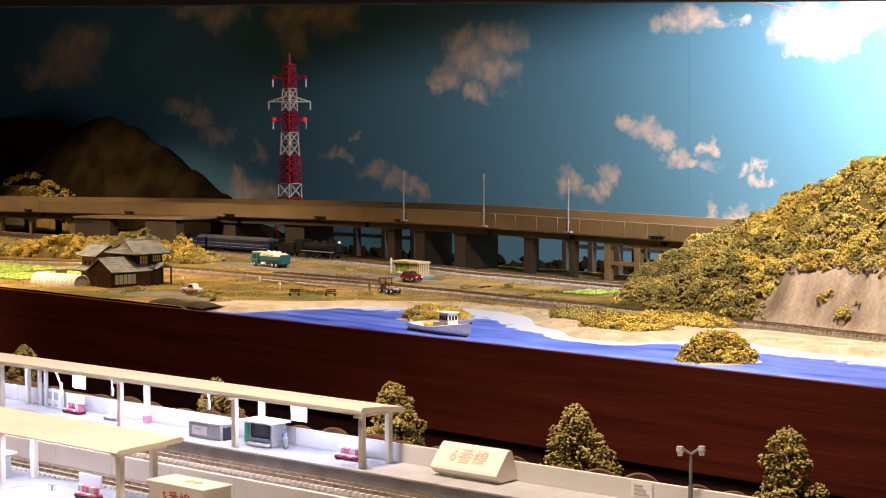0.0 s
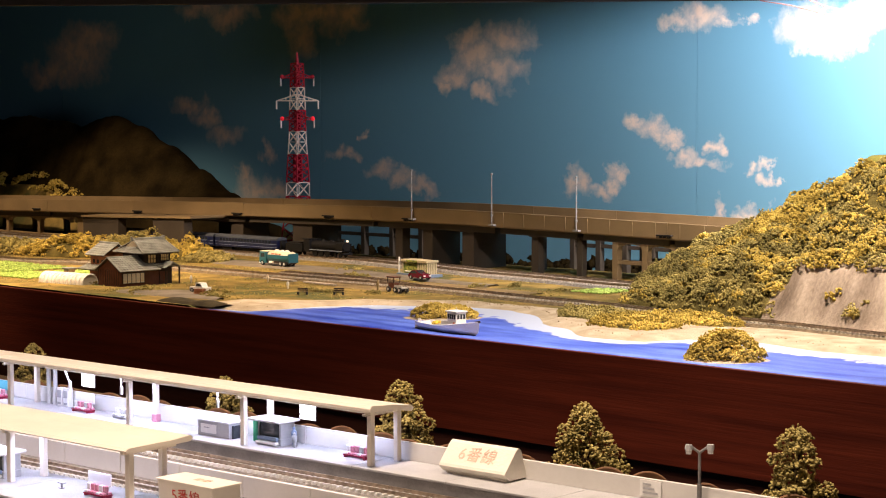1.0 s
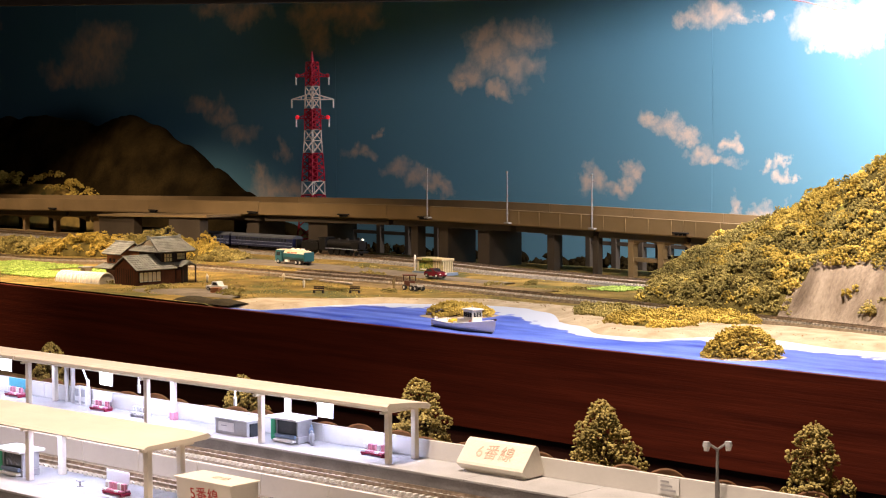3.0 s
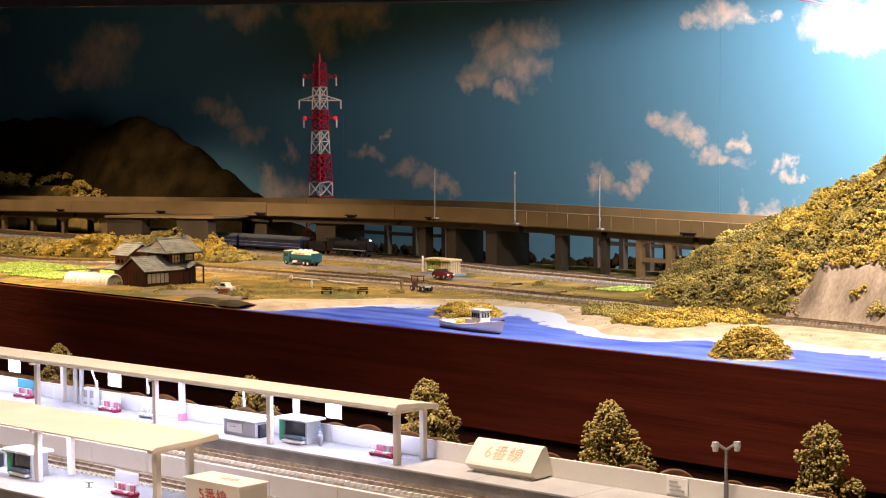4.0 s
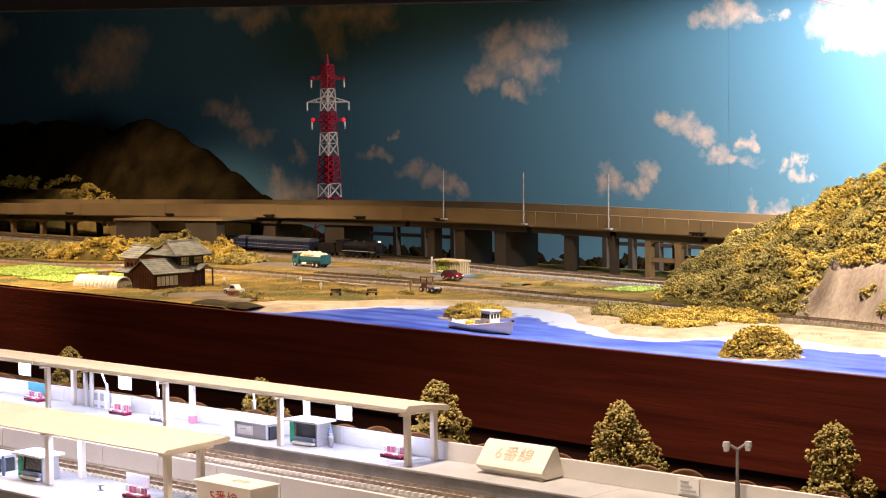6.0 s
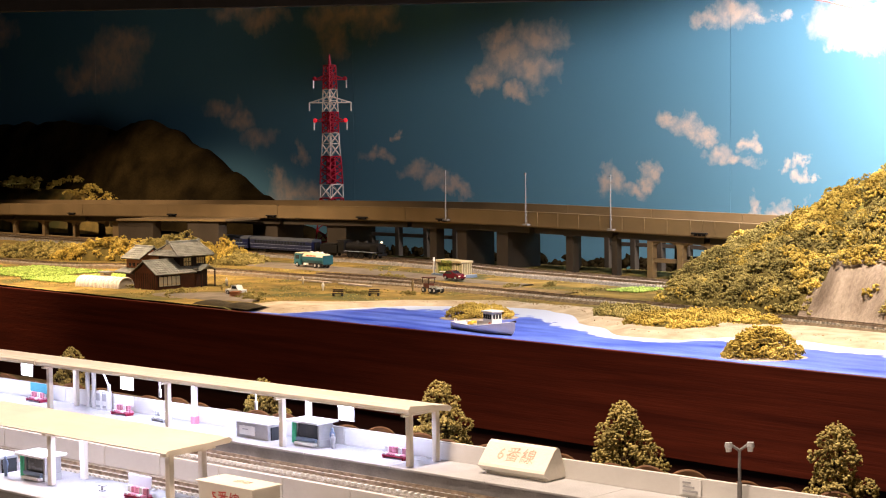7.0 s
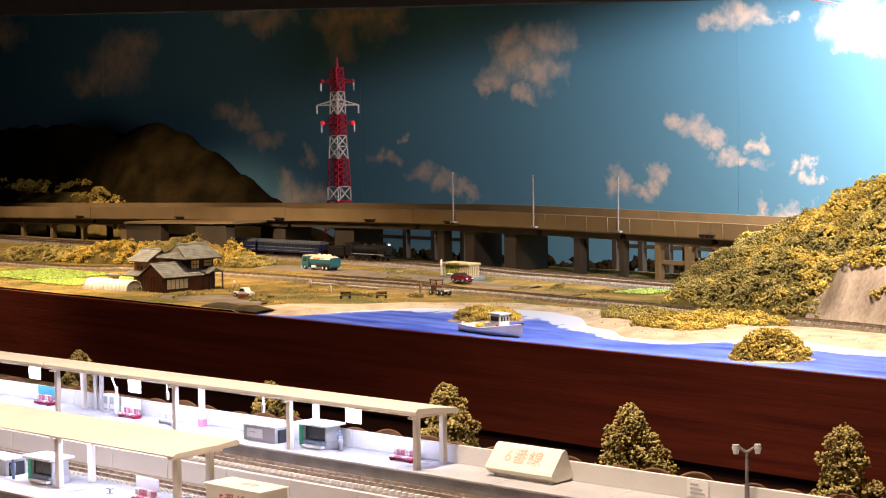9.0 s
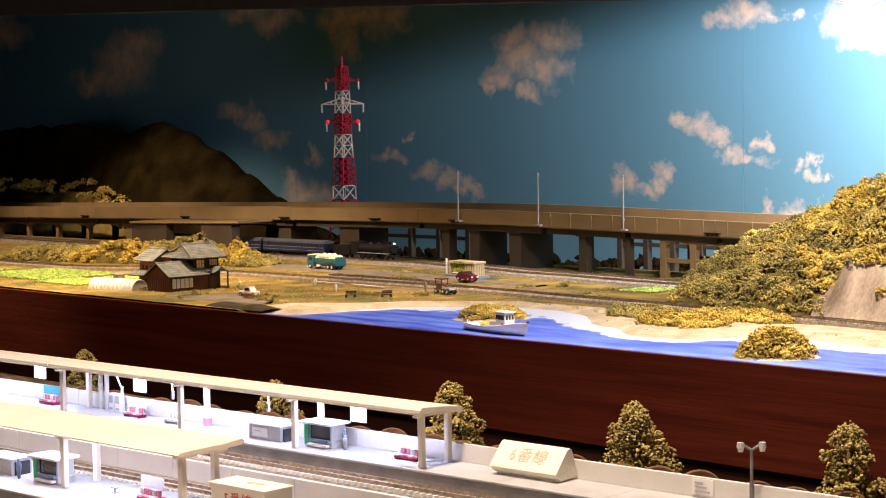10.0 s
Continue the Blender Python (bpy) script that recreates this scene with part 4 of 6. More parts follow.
while k < 0.5:
    part("panel", box(k + 0.0002, k + 0.1398, 0.0300, 0.0322, 0.0, 0.0105, 0.0003), WALL_GREY, wall)
    k += 0.14
poster = station_thing("poster", 0.1700, 0.0296, 0.0, "small white notice with a grey drawing on the wall", "poster")
part("sheet", box(-0.0065, 0.0065, -0.0004, 0.0, 0.0015, 0.0098), WHITE, poster)
for q in range(3):
    part("bar", box(-0.0045, 0.0045 - 0.002 * q, -0.0007, -0.0004, 0.0030 + 0.0022 * q, 0.0040 + 0.0022 * q), GREY_PLASTIC, poster)


def canopy_roof(outline, x0, x1, parent):
    roof = part("roof", prism(outline, "x", x0, x1), CREAM, parent)
    return roof


# rear canopy
rear = station_thing("canopy", 0, 0, 0, "cream plastic platform canopy with white lights underneath", "canopy")
roof_line = [(-0.0055, 0.0310), (-0.0068, 0.0325), (-0.0068, 0.0340), (-0.0050, 0.0356), (0.0110, 0.0345), (0.0275, 0.0325), (0.0290, 0.0310), (0.0275, 0.0290), (0.0250, 0.0295), (0.0110, 0.0318), (-0.0030, 0.0318)]
canopy_roof(roof_line, -0.3425, 0.0085, rear)
canopy_roof(roof_line, -1.1, -0.3432, rear)
for x in (0.0, -0.1045, -0.2120, -0.3395, -0.47, -0.60):
    part("post", box(x - 0.0017, x + 0.0017, 0.0012, 0.0044, 0.0, 0.0322, 0.0004), CREAM, rear)
    part("post", box(x - 0.0017, x + 0.0017, 0.0230, 0.0262, 0.0, 0.0300, 0.0004), CREAM, rear)
    part("beam", box(x - 0.0014, x + 0.0014, -0.0030, 0.0240, 0.0286, 0.0300, 0.0003), CREAM, rear)
for x in (-0.328, -0.321):
    p = part("post", rod((x, 0.026, 0.0), (x, 0.026, 0.032), 0.0016, 10), WALL_GREY, rear)
    part("brace", rod((x, 0.026, 0.018), (x + 0.008, 0.018, 0.031), 0.0007, 6), WALL_GREY, p)
part("band", box(-0.2142, -0.2098, 0.0226, 0.0266, 0.0, 0.0050, 0.0003), PINK, rear, "red band at the post's foot")
front = station_thing("canopy", 0, 0, 0, "cream plastic canopy of the front platform with a shallow valley roof", "canopy")
canopy_roof([(-0.1265, 0.0188), (-0.1275, 0.0198), (-0.1250, 0.0210), (-0.1060, 0.0216), (-0.0980, 0.0216), (-0.0830, 0.0228), (-0.0810, 0.0212), (-0.0830, 0.0196), (-0.0980, 0.0190), (-0.1060, 0.0194)], -1.1, -0.0530, front)
for x in (-0.0580, -0.1640, -0.2680, -0.37):
    part("post", box(x - 0.0019, x + 0.0019, -0.1225, -0.1191, -0.0115, 0.0196, 0.0004), CREAM, front)
    part("post", box(x - 0.0019, x + 0.0019, -0.1000, -0.0966, -0.0115, 0.0196, 0.0004), CREAM, front)
    part("beam", box(x - 0.0015, x + 0.0015, -0.1260, -0.0900, 0.0172, 0.0188, 0.0003), CREAM, front)

# lights under the canopies
lights = [(x, 0.014, 0.0330) for x in (-0.062, -0.269, -0.383, -0.49)] + [(x, -0.112, 0.0190) for x in (-0.115, -0.20)]
for k, (x, y, z) in enumerate(lights):
    t = station_thing("led_panel", x, y, z, "glowing white light panel hanging from the canopy", "lamp", "canopy lights")
    if y > 0:
        part("housing", box(-0.0058, 0.0058, 0.0006, 0.0016, -0.0150, -0.001, 0.0003), WHITE, t)
        part("diffuser", box(-0.0053, 0.0053, -0.0010, 0.0004, -0.0142, -0.003, 0.0005), LED, t)
        part("hanger", box(-0.0012, 0.0012, 0.0002, 0.0012, -0.001, 0.001), WHITE, t)
    else:
        part("diffuser", box(-0.0075, 0.0075, -0.0035, 0.0035, -0.0022, -0.0004, 0.0006), LED, t)
        part("housing", box(-0.008, 0.008, -0.004, 0.004, -0.0004, 0.0004, 0.0002), WHITE, t)
for x, y, z, power, long in ((-0.16, 0.013, 0.0280, 0.18, 0.30), (-0.52, 0.013, 0.0275, 0.19, 0.36), (-0.23, -0.112, 0.0165, 0.15, 0.30)):
    data = bpy.data.lights.new("canopy_led_strip", "AREA")
    data.shape, data.size, data.size_y, data.energy, data.color = "RECTANGLE", long, 0.008, power, (0.60, 0.70, 1.0)
    ob = new("canopy_led_strip", data)
    ob.matrix_world = STATION @ pose(x, y, z)
for x, y0, z0, y1, z1 in ((-0.290, 0.010, 0.031, 0.013, 0.019), (-0.232, 0.012, 0.031, 0.010, 0.021), (-0.138, 0.012, 0.031, 0.009, 0.022)):
    t = station_thing("speaker", x, y0, z0, "small white hanging sign bracket under the canopy", "sign")
    part("rod", rod((0, 0, 0), (0.003, y1 - y0, z1 - z0), 0.0006, 6), WHITE, t)
    part("disc", box(0.002, 0.0042, y1 - y0 - 0.0008, y1 - y0 + 0.0008, z1 - z0 - 0.0035, z1 - z0 + 0.002, 0.0005), WHITE, t)


# benches, kiosks, stair heads
def bench(x, y, z, seats, label, tone, base):
    t = station_thing("platform_bench", x, y, z, label, "bench", "platform benches", rz=-2)
    w = 0.0036
    part("frame", box(-seats * w / 2, seats * w / 2, -0.0034, 0.0034, 0.0010, 0.0019, 0.0003), base, t)
    for sx in (-seats * w / 2 + 0.001, seats * w / 2 - 0.001):
        part("leg", box(sx - 0.0006, sx + 0.0006, -0.003, 0.003, 0, 0.0012), base, t)
    for row in (-1, 1):
        for q in range(seats):
            c = (q - (seats - 1) / 2) * w
            s = part("seat", box(c - 0.0015, c + 0.0015, row * 0.0018 - 0.0015, row * 0.0018 + 0.0015, 0.0019, 0.0032, 0.0005), tone if q % 3 else WHITE, t)
            part("backrest", box(c - 0.0014, c + 0.0014, row * 0.0006 - 0.0005, row * 0.0006 + 0.0005, 0.0032, 0.0068, 0.0004), tone if q % 3 else WHITE, s)
    return t


bench(-0.281, 0.019, 0, 5, "pink moulded platform bench on crimson legs", PINK, CRIMSON)
bench(-0.379, 0.019, 0, 5, "pink moulded platform bench on crimson legs", PINK, CRIMSON)
bench(-0.238, 0.018, 0, 4, "white moulded platform bench", WHITE, GREY_PLASTIC)
bench(-0.0235, 0.0165, 0, 5, "pink moulded platform bench on crimson legs", PINK, CRIMSON)
bench(-0.094, -0.114, -0.0115, 5, "pink moulded platform bench on crimson legs", PINK, CRIMSON)
for x, y, z in ((-0.288, 0.026, 0), (-0.386, 0.026, 0), (-0.027, 0.0235, 0), (-0.1005, -0.1075, -0.0115)):
    t = station_thing("notice_board", x, y, z, ("teal" if x < -0.35 else "white") + " platform notice board behind the bench", "notice board")
    part("board", box(-0.0100, 0.0100, -0.0004, 0.0004, 0.0045, 0.0115, 0.0003), TEAL_BOARD if x < -0.35 else WHITE, t)
    for sx in (-0.007, 0.007):
        part("leg", box(sx - 0.0004, sx + 0.0004, -0.0004, 0.0004, 0, 0.0046), GREY_PLASTIC, t)


def figurine(m, tone, label, h=0.0108):
    """A standing model figure, one plain turned shape."""
    bm = bmesh.new()
    rings = [(0.0, 0.0011), (0.25, 0.0013), (0.45, 0.0017), (0.62, 0.0021), (0.78, 0.0018), (0.84, 0.0008), (0.90, 0.0011), (0.97, 0.0009), (1.0, 0.0003)]
    loops = [[bm.verts.new((r * math.cos(a * 0.785), 0.7 * r * math.sin(a * 0.785), z * h)) for a in range(8)] for z, r in rings]
    for a, b in zip(loops, loops[1:]):
        for k in range(8):
            bm.faces.new((a[k], a[(k + 1) % 8], b[(k + 1) % 8], b[k]))
    bm.faces.new(loops[-1])
    bm.faces.new(loops[0][::-1])
    ob = part("figurine", bm, tone, smooth=True)
    ob.matrix_world = m
    return tagged(ob, label, "figurine")


figurine(STATION @ pose(-0.0785, 0.0190, 0), BLUE_GREY, "pale blue model railway figurine on the platform", 0.0118)
figurine(STATION @ pose(-0.0755, 0.0165, 0), GREY_PLASTIC, "grey model railway figurine on the platform", 0.009)
figurine(STATION @ pose(-0.2080, -0.122, -0.0115), BLUE_GREY, "dark blue model railway figurine on the platform", 0.0118)


def kiosk(x, y, z):
    t = station_thing("kiosk", x, y, z, "grey platform kiosk with a green end and white roof", "kiosk", "platform kiosks")
    part("base", box(-0.0115, 0.0115, -0.0060, 0.0060, 0, 0.0042, 0.0004), GREY_PLASTIC, t)
    part("end_wall", box(-0.0115, -0.0075, -0.0060, 0.0060, 0.0042, 0.0140, 0.0003), GREY_PLASTIC, t)
    part("sign_panel", box(-0.0118, -0.0080, -0.0066, -0.0061, 0.0010, 0.0138), GREEN_PANEL, t, "green end panel")
    part("window", box(-0.0074, 0.0098, -0.0052, 0.0052, 0.0044, 0.0138), DARK_GLASS, t)
    part("rear_post", box(0.0098, 0.0112, -0.0058, 0.0058, 0.0042, 0.0140, 0.0002), GREY_PLASTIC, t)
    part("counter", box(-0.0070, 0.0100, -0.0082, -0.0061, 0.0030, 0.0052, 0.0004), BLUE_GREY, t)
    part("shelf", box(-0.0070, 0.0100, -0.0095, -0.0062, 0.0008, 0.0024, 0.0003), WHITE, t)
    part("roof", box(-0.0135, 0.0140, -0.0098, 0.0080, 0.0140, 0.0155, 0.0004), WHITE, t)
    return t


kiosk(-0.0950, 0.0190, 0)
kiosk(-0.1850, -0.1130, -0.0115)


def stair_head(x, y, z):
    t = station_thing("stair_head", x, y, z, "low grey stairwell enclosure with a white top", "stair enclosure")
    part("body", box(-0.0145, 0.0145, -0.0072, 0.0072, 0, 0.0092, 0.0004), GREY_PLASTIC, t)
    part("top", box(-0.0150, 0.0150, -0.0078, 0.0078, 0.0092, 0.0102, 0.0003), WHITE, t)
    part("notice", box(-0.0110, 0.0030, -0.0077, -0.0073, 0.0020, 0.0075), WHITE, t)
    part("bar", box(-0.0080, -0.0030, -0.0080, -0.0077, 0.0052, 0.0058), GREY_PLASTIC, t)
    part("opening", box(0.0146, 0.0158, -0.0050, 0.0050, 0.0, 0.0080), DARK_GLASS, t)
    return t


stair_head(-0.1400, 0.0170, 0)
stair_head(-0.2330, -0.1130, -0.0115)
for x, y, z in ((-0.385, 0.017, 0), (-0.1275, -0.1130, -0.0115)):
    t = station_thing("drinking_table", x, y, z, "small grey pedestal table on the platform", "table")
    part("pedestal", rod((0, 0, 0), (0, 0, 0.0028), 0.0006, 8), GREY_PLASTIC, t)
    part("tabletop", box(-0.0024, 0.0024, -0.0014, 0.0014, 0.0028, 0.0034, 0.0003), GREY_PLASTIC, t)
    part("foot", box(-0.0016, 0.0016, -0.0012, 0.0012, 0, 0.0004), GREY_PLASTIC, t)
for x in (-0.3060, -0.3130):
    t = station_thing("vending_machine", x, 0.0255, 0, "white vending machine against the platform wall", "vending machine")
    part("body", box(-0.0028, 0.0028, -0.0022, 0.0022, 0, 0.0128, 0.0004), WHITE, t)
    part("window", box(-0.0020, 0.0020, -0.0025, -0.0022, 0.0062, 0.0112), GREY_PLASTIC, t)
    part("slot", box(-0.0018, 0.0018, -0.0025, -0.0022, 0.0015, 0.0030), GREY_PLASTIC, t)


# platform number signs
sign = station_thing("platform_sign", 0.0665, 0.0225, 0, "cream tent-shaped platform number sign with pale orange letters", "sign")
part("base", box(-0.0215, 0.0205, -0.0070, 0.0085, 0, 0.0012, 0.0003), CREAM, sign)
face = [(-0.0095, 0.0035), (-0.0105, 0.0048), (-0.0098, 0.0062), (-0.0010, 0.0165), (0.0012, 0.0176), (0.0030, 0.0165), (0.0085, 0.0012), (-0.0065, 0.0012)]
part("body", prism(face, "x", -0.0240, 0.0225), SIGN_WHITE, sign)
slant = math.degrees(math.atan2(0.0103, 0.0088))
words("6番線", 0.0098, PALE_INK, "lettering", sign, pose(-0.0008, -0.00555, 0.01155, slant, 0, 0))
sign5 = station_thing("platform_sign", -0.0235, -0.1010, -0.0115, "cream box-shaped platform number sign with red letters", "sign")
part("body", prism([(-0.0085, 0.0), (-0.0110, 0.0155), (0.0085, 0.0155), (0.0085, 0.0)], "x", -0.0225, 0.0205), CREAM, sign5)
part("top", box(-0.0235, 0.0215, -0.0115, 0.0090, 0.0155, 0.0163, 0.0003), SIGN_WHITE, sign5)
words("5番線", 0.0085, RED_INK, "lettering", sign5, pose(-0.001, -0.00995, 0.0080, 99, 0, 0))
words("番線", 0.0060, PALE_INK, "lettering", sign5, pose(0.002, -0.001, 0.01638, 0, 0, 0))

# the double-headed lamp
lamp = station_thing("station_lamp_post", 0.2010, 0.0265, 0, "grey double-headed platform lamp post, unlit", "lamp post")
part("pole", rod((0, 0, 0), (0, 0, 0.0285), 0.0009, 10, 0.0008), STEEL, lamp)
part("collar", rod((0, 0, 0.004), (0, 0, 0.0125), 0.0012, 10), STEEL, lamp)
for s in (-1, 1):
    d = Vector((0.72, 0.69, 0)) * s
    arm = part("arm", rod((0, 0, 0.0283), d * 0.0054 + Vector((0, 0, 0.0318)), 0.0007, 8), STEEL, lamp)
    bm = rod(d * 0.0054 + Vector((0, 0, 0.0322)), d * 0.0054 + Vector((0, 0, 0.0300)), 0.0017, 12, 0.0021)
    head = part("lamp_head", bm, GREY_PLASTIC, arm)
    part("diffuser", rod(d * 0.0054 + Vector((0, 0, 0.0300)), d * 0.0054 + Vector((0, 0, 0.0276)), 0.0017, 12, 0.0013), WHITE, arm)


# ---- trees behind the platform ----
TRUNK = material("brown_trunk", (0.09, 0.055, 0.03), 0.9, vary=0.3, scale=200)


def tree(x, y, z, height, wide, seed, label):
    t = thing("tree", x, y, z, label=label, category="tree", group="trees behind the platform")
    bm = rod((0, 0, 0), (0, 0, height * 0.7), 0.0022, 8, 0.0008)
    r = np.random.default_rng(seed)
    for k in range(7):
        a, h = r.uniform(0, 6.28), r.uniform(0.2, 0.65) * height
        rod((0, 0, h), (0.55 * wide * math.cos(a) * (1 - h / height), 0.55 * wide * math.sin(a) * (1 - h / height), h + 0.006), 0.0008, 5, 0.0003, bm=bm)
    part("trunk", bm, TRUNK, t)
    heads = []
    for k in range(44):
        a, h = k * 2.4 + r.uniform(-0.5, 0.5), 0.06 + 0.90 * ((k + 0.5) / 44) ** 1.25
        reach = wide * (1 - h) ** 0.6 * r.uniform(0.30, 0.82)
        heads.append((reach * math.cos(a), reach * math.sin(a), h * height * 0.94, wide * r.uniform(0.26, 0.40) * (1 - 0.5 * h)))
    clumps("crown", tufted(heads, seed, (0.0007, 0.0014), 0.62), FOAM_TREE, t, fine=False, seed=seed)
    return t


for k, (x, y, z, h, w) in enumerate([(-1.217, 0.752, -0.0315, 0.0435, 0.021), (-0.971, 0.752, -0.0315, 0.0400, 0.023), (-0.793, 0.752, -0.0315, 0.056, 0.026), (-0.645, 0.752, -0.0315, 0.057, 0.030), (-0.504, 0.752, -0.0315, 0.0615, 0.027)]):
    tree(x, y, z, h, w, 90 + k, "bushy olive foam model tree behind the platform wall")
verge = part("ground", box(-1.9, 0.2, 0.692, 0.80, -0.09, -0.0315), DIRT)
tagged(verge, "brown earth strip behind the platform", "ground", kind="structure")
for k in range(34):
    r = 0.0135 + 0.0012 * math.sin(k * 2.9)
    bm = bmesh.new()
    bmesh.ops.create_cone(bm, cap_ends=True, segments=28, radius1=r, radius2=r, depth=0.003, matrix=Matrix.Rotation(radians(90), 4, "X"))
    bmesh.ops.bevel(bm, geom=bm.edges[:], offset=0.0005, segments=1, affect="EDGES")
    disc = part("wooden_disc", bm, BROWN_DISC)
    disc.matrix_world = STATION @ pose(-0.62 + 0.0285 * k + 0.004 * math.sin(k * 2.3), 0.0600, 0.0062 + 0.0012 * math.sin(k * 1.7) - r, 0, 0, 40 + 8 * math.sin(k * 5.0))
    tagged(disc, "round brown wooden disc standing behind the platform wall", "wooden disc", "wooden discs")


# ---- the farm ----
TILE = material("grey_roof_tile", (0.20, 0.21, 0.20), 0.6, vary=0.2, scale=90, bump=0.4, bump_scale=900, second=(0.29, 0.30, 0.28))
TIMBER = material("dark_brown_timber", (0.115, 0.038, 0.020), 0.7, vary=0.3, scale=60, bump=0.4, bump_scale=600)
DARK_TIMBER = material("black_brown_timber", (0.035, 0.020, 0.014), 0.7, vary=0.3, scale=60, bump=0.4, bump_scale=600)
EARTH_WALL = material("orange_earth_wall", (0.27, 0.10, 0.035), 0.8, vary=0.2, scale=60, bump=0.4)
PAPER = material("yellow_paper_window", (0.75, 0.55, 0.25), 0.6, vary=0.1)
SHOJI = material("pale_paper_window", (0.72, 0.64, 0.50), 0.6, vary=0.1)


def tiled_slope(name, lo_a, lo_b, hi_b, hi_a, parent, rows=7, columns=14, thick=0.0012):
    """A roof plane of lapped tile courses with raised seams, between four corners."""
    a, b, c, d = (Vector(p) for p in (lo_a, lo_b, hi_b, hi_a))
    n = (b - a).cross(d - a).normalized()
    if n.z < 0:
        n = -n

    def slab(p):
        bm = bmesh.new()
        v = [bm.verts.new(x) for x in p]
        for f in ((0, 1, 2, 3), (4, 7, 6, 5), (0, 4, 5, 1), (1, 5, 6, 2), (2, 6, 7, 3), (3, 7, 4, 0)):
            bm.faces.new([v[i] for i in f])
        bmesh.ops.recalc_face_normals(bm, faces=bm.faces[:])
        return bm
    under = part(name, slab([p + n * 0.0002 for p in (a, b, c, d)] + [p - n * 0.0006 for p in (a, b, c, d)]), DARK_TIMBER, parent)
    for r in range(rows):
        s0, s1 = r / rows, (r + 1.12) / rows if r < rows - 1 else 1.0
        top = [a.lerp(d, s0) + n * thick, b.lerp(c, s0) + n * thick, b.lerp(c, s1) + n * thick * 0.4, a.lerp(d, s1) + n * thick * 0.4]
        low = [a.lerp(d, s0) + n * 0.0002, b.lerp(c, s0) + n * 0.0002, b.lerp(c, s1) + n * 0.0002, a.lerp(d, s1) + n * 0.0002]
        part("tile_course", slab(top + low), TILE, under)
    for k in range(columns + 1):
        s = k / columns
        part("seam", rod(a.lerp(b, s) + n * thick, d.lerp(c, s) + n * thick * 0.8, 0.00035, 4), TILE, under)
    return under


def gable_wall(points, axis, lo, hi, mat, parent, name="wall"):
    return part(name, prism(points, axis, lo, hi), mat, parent)


def window_row(x, y0, y1, z0, z1, count, mat, parent):
    """Lattice windows in a wall that faces +x."""
    w = (y1 - y0) / count
    frame_ob = part("window", box(x, x + 0.0007, y0 - 0.0007, y1 + 0.0007, z0 - 0.0007, z1 + 0.0007), DARK_TIMBER, parent)
    for k in range(count):
        part("pane", box(x + 0.0007, x + 0.0010, y0 + w * k + 0.0006, y0 + w * (k + 1) - 0.0006, z0, z1), mat, frame_ob)
        if mat is SHOJI:
            part("sill", box(x + 0.0009, x + 0.0013, y0 + w * k + 0.0006, y0 + w * (k + 1) - 0.0006, z0 + 0.0018, z0 + 0.0024), PAPER, frame_ob)
        else:
            part("bar", box(x + 0.0009, x + 0.0013, y0 + w * k + 0.0006, y0 + w * (k + 1) - 0.0006, (z0 + z1) / 2 - 0.0003, (z0 + z1) / 2 + 0.0003), DARK_TIMBER, frame_ob)
    return frame_ob


farm = thing("farmhouse", -1.706, 1.169, 0, label="dark brown timber farmhouse with grey tiled roofs", category="house")
# low wing, its gable towards the sea
gable_wall([(-0.044, 0), (-0.044, 0.0185), (-0.022, 0.0305), (0.0, 0.0185), (0.0, 0)], "y", 0.0, 0.062, TIMBER, farm)
tiled_slope("roof", (0.004, -0.003, 0.0172), (0.004, 0.062, 0.0172), (-0.022, 0.056, 0.0322), (-0.022, -0.003, 0.0322), farm)
tiled_slope("roof", (-0.048, -0.003, 0.0172), (-0.048, 0.062, 0.0172), (-0.022, 0.056, 0.0322), (-0.022, -0.003, 0.0322), farm)
part("ridge", rod((-0.022, -0.0035, 0.0330), (-0.022, 0.048, 0.0330), 0.0012, 8), TILE, farm)
window_row(0.0002, 0.004, 0.038, 0.0040, 0.0150, 5, SHOJI, farm)
for k in range(10):
    part("batten", box(-0.043 + 0.0045 * k, -0.0424 + 0.0045 * k, -0.0006, 0.0, 0.001, 0.019), DARK_TIMBER, farm)
# two-storey block
gable_wall([(-0.052, 0), (-0.052, 0.038), (-0.008, 0.038), (-0.008, 0)], "y", 0.046, 0.087, DARK_TIMBER, farm)
window_row(-0.0078, 0.050, 0.063, 0.0255, 0.0345, 3, PAPER, farm)
window_row(-0.0078, 0.071, 0.084, 0.0275, 0.0345, 4, PAPER, farm)
ex, ey0, ey1, ez = (-0.060, 0.000), 0.036, 0.095, 0.0365
rz, ry0, ry1 = 0.0510, 0.046, 0.092
mid = -0.030
tiled_slope("roof", (ex[1], ey0, ez), (ex[1], ey1, ez), (mid, ry1, rz), (mid, ry0, rz), farm, 9, 20)
tiled_slope("roof", (ex[0], ey0, ez), (ex[0], ey1, ez), (mid, ry1, rz), (mid, ry0, rz), farm, 9, 20)
tiled_slope("roof", (ex[0], ey0, ez), (ex[1], ey0, ez), (mid + 0.016, ry0 - 0.003, 0.0432), (mid - 0.016, ry0 - 0.003, 0.0432), farm, 4, 12)
gable_wall([(mid - 0.016, 0.0428), (mid, 0.0505), (mid + 0.016, 0.0428)], "y", ry0 - 0.002, ry0 + 0.001, SHOJI, farm, "gable")
gable_wall([(mid - 0.022, 0.0380), (mid, 0.0495), (mid + 0.022, 0.0380)], "y", ry1 - 0.006, ry1 - 0.004, DARK_TIMBER, farm, "gable")
part("ridge", box(mid - 0.0014, mid + 0.0014, ry0 - 0.003, ry1 + 0.002, rz, rz + 0.0030, 0.0006), TILE, farm)
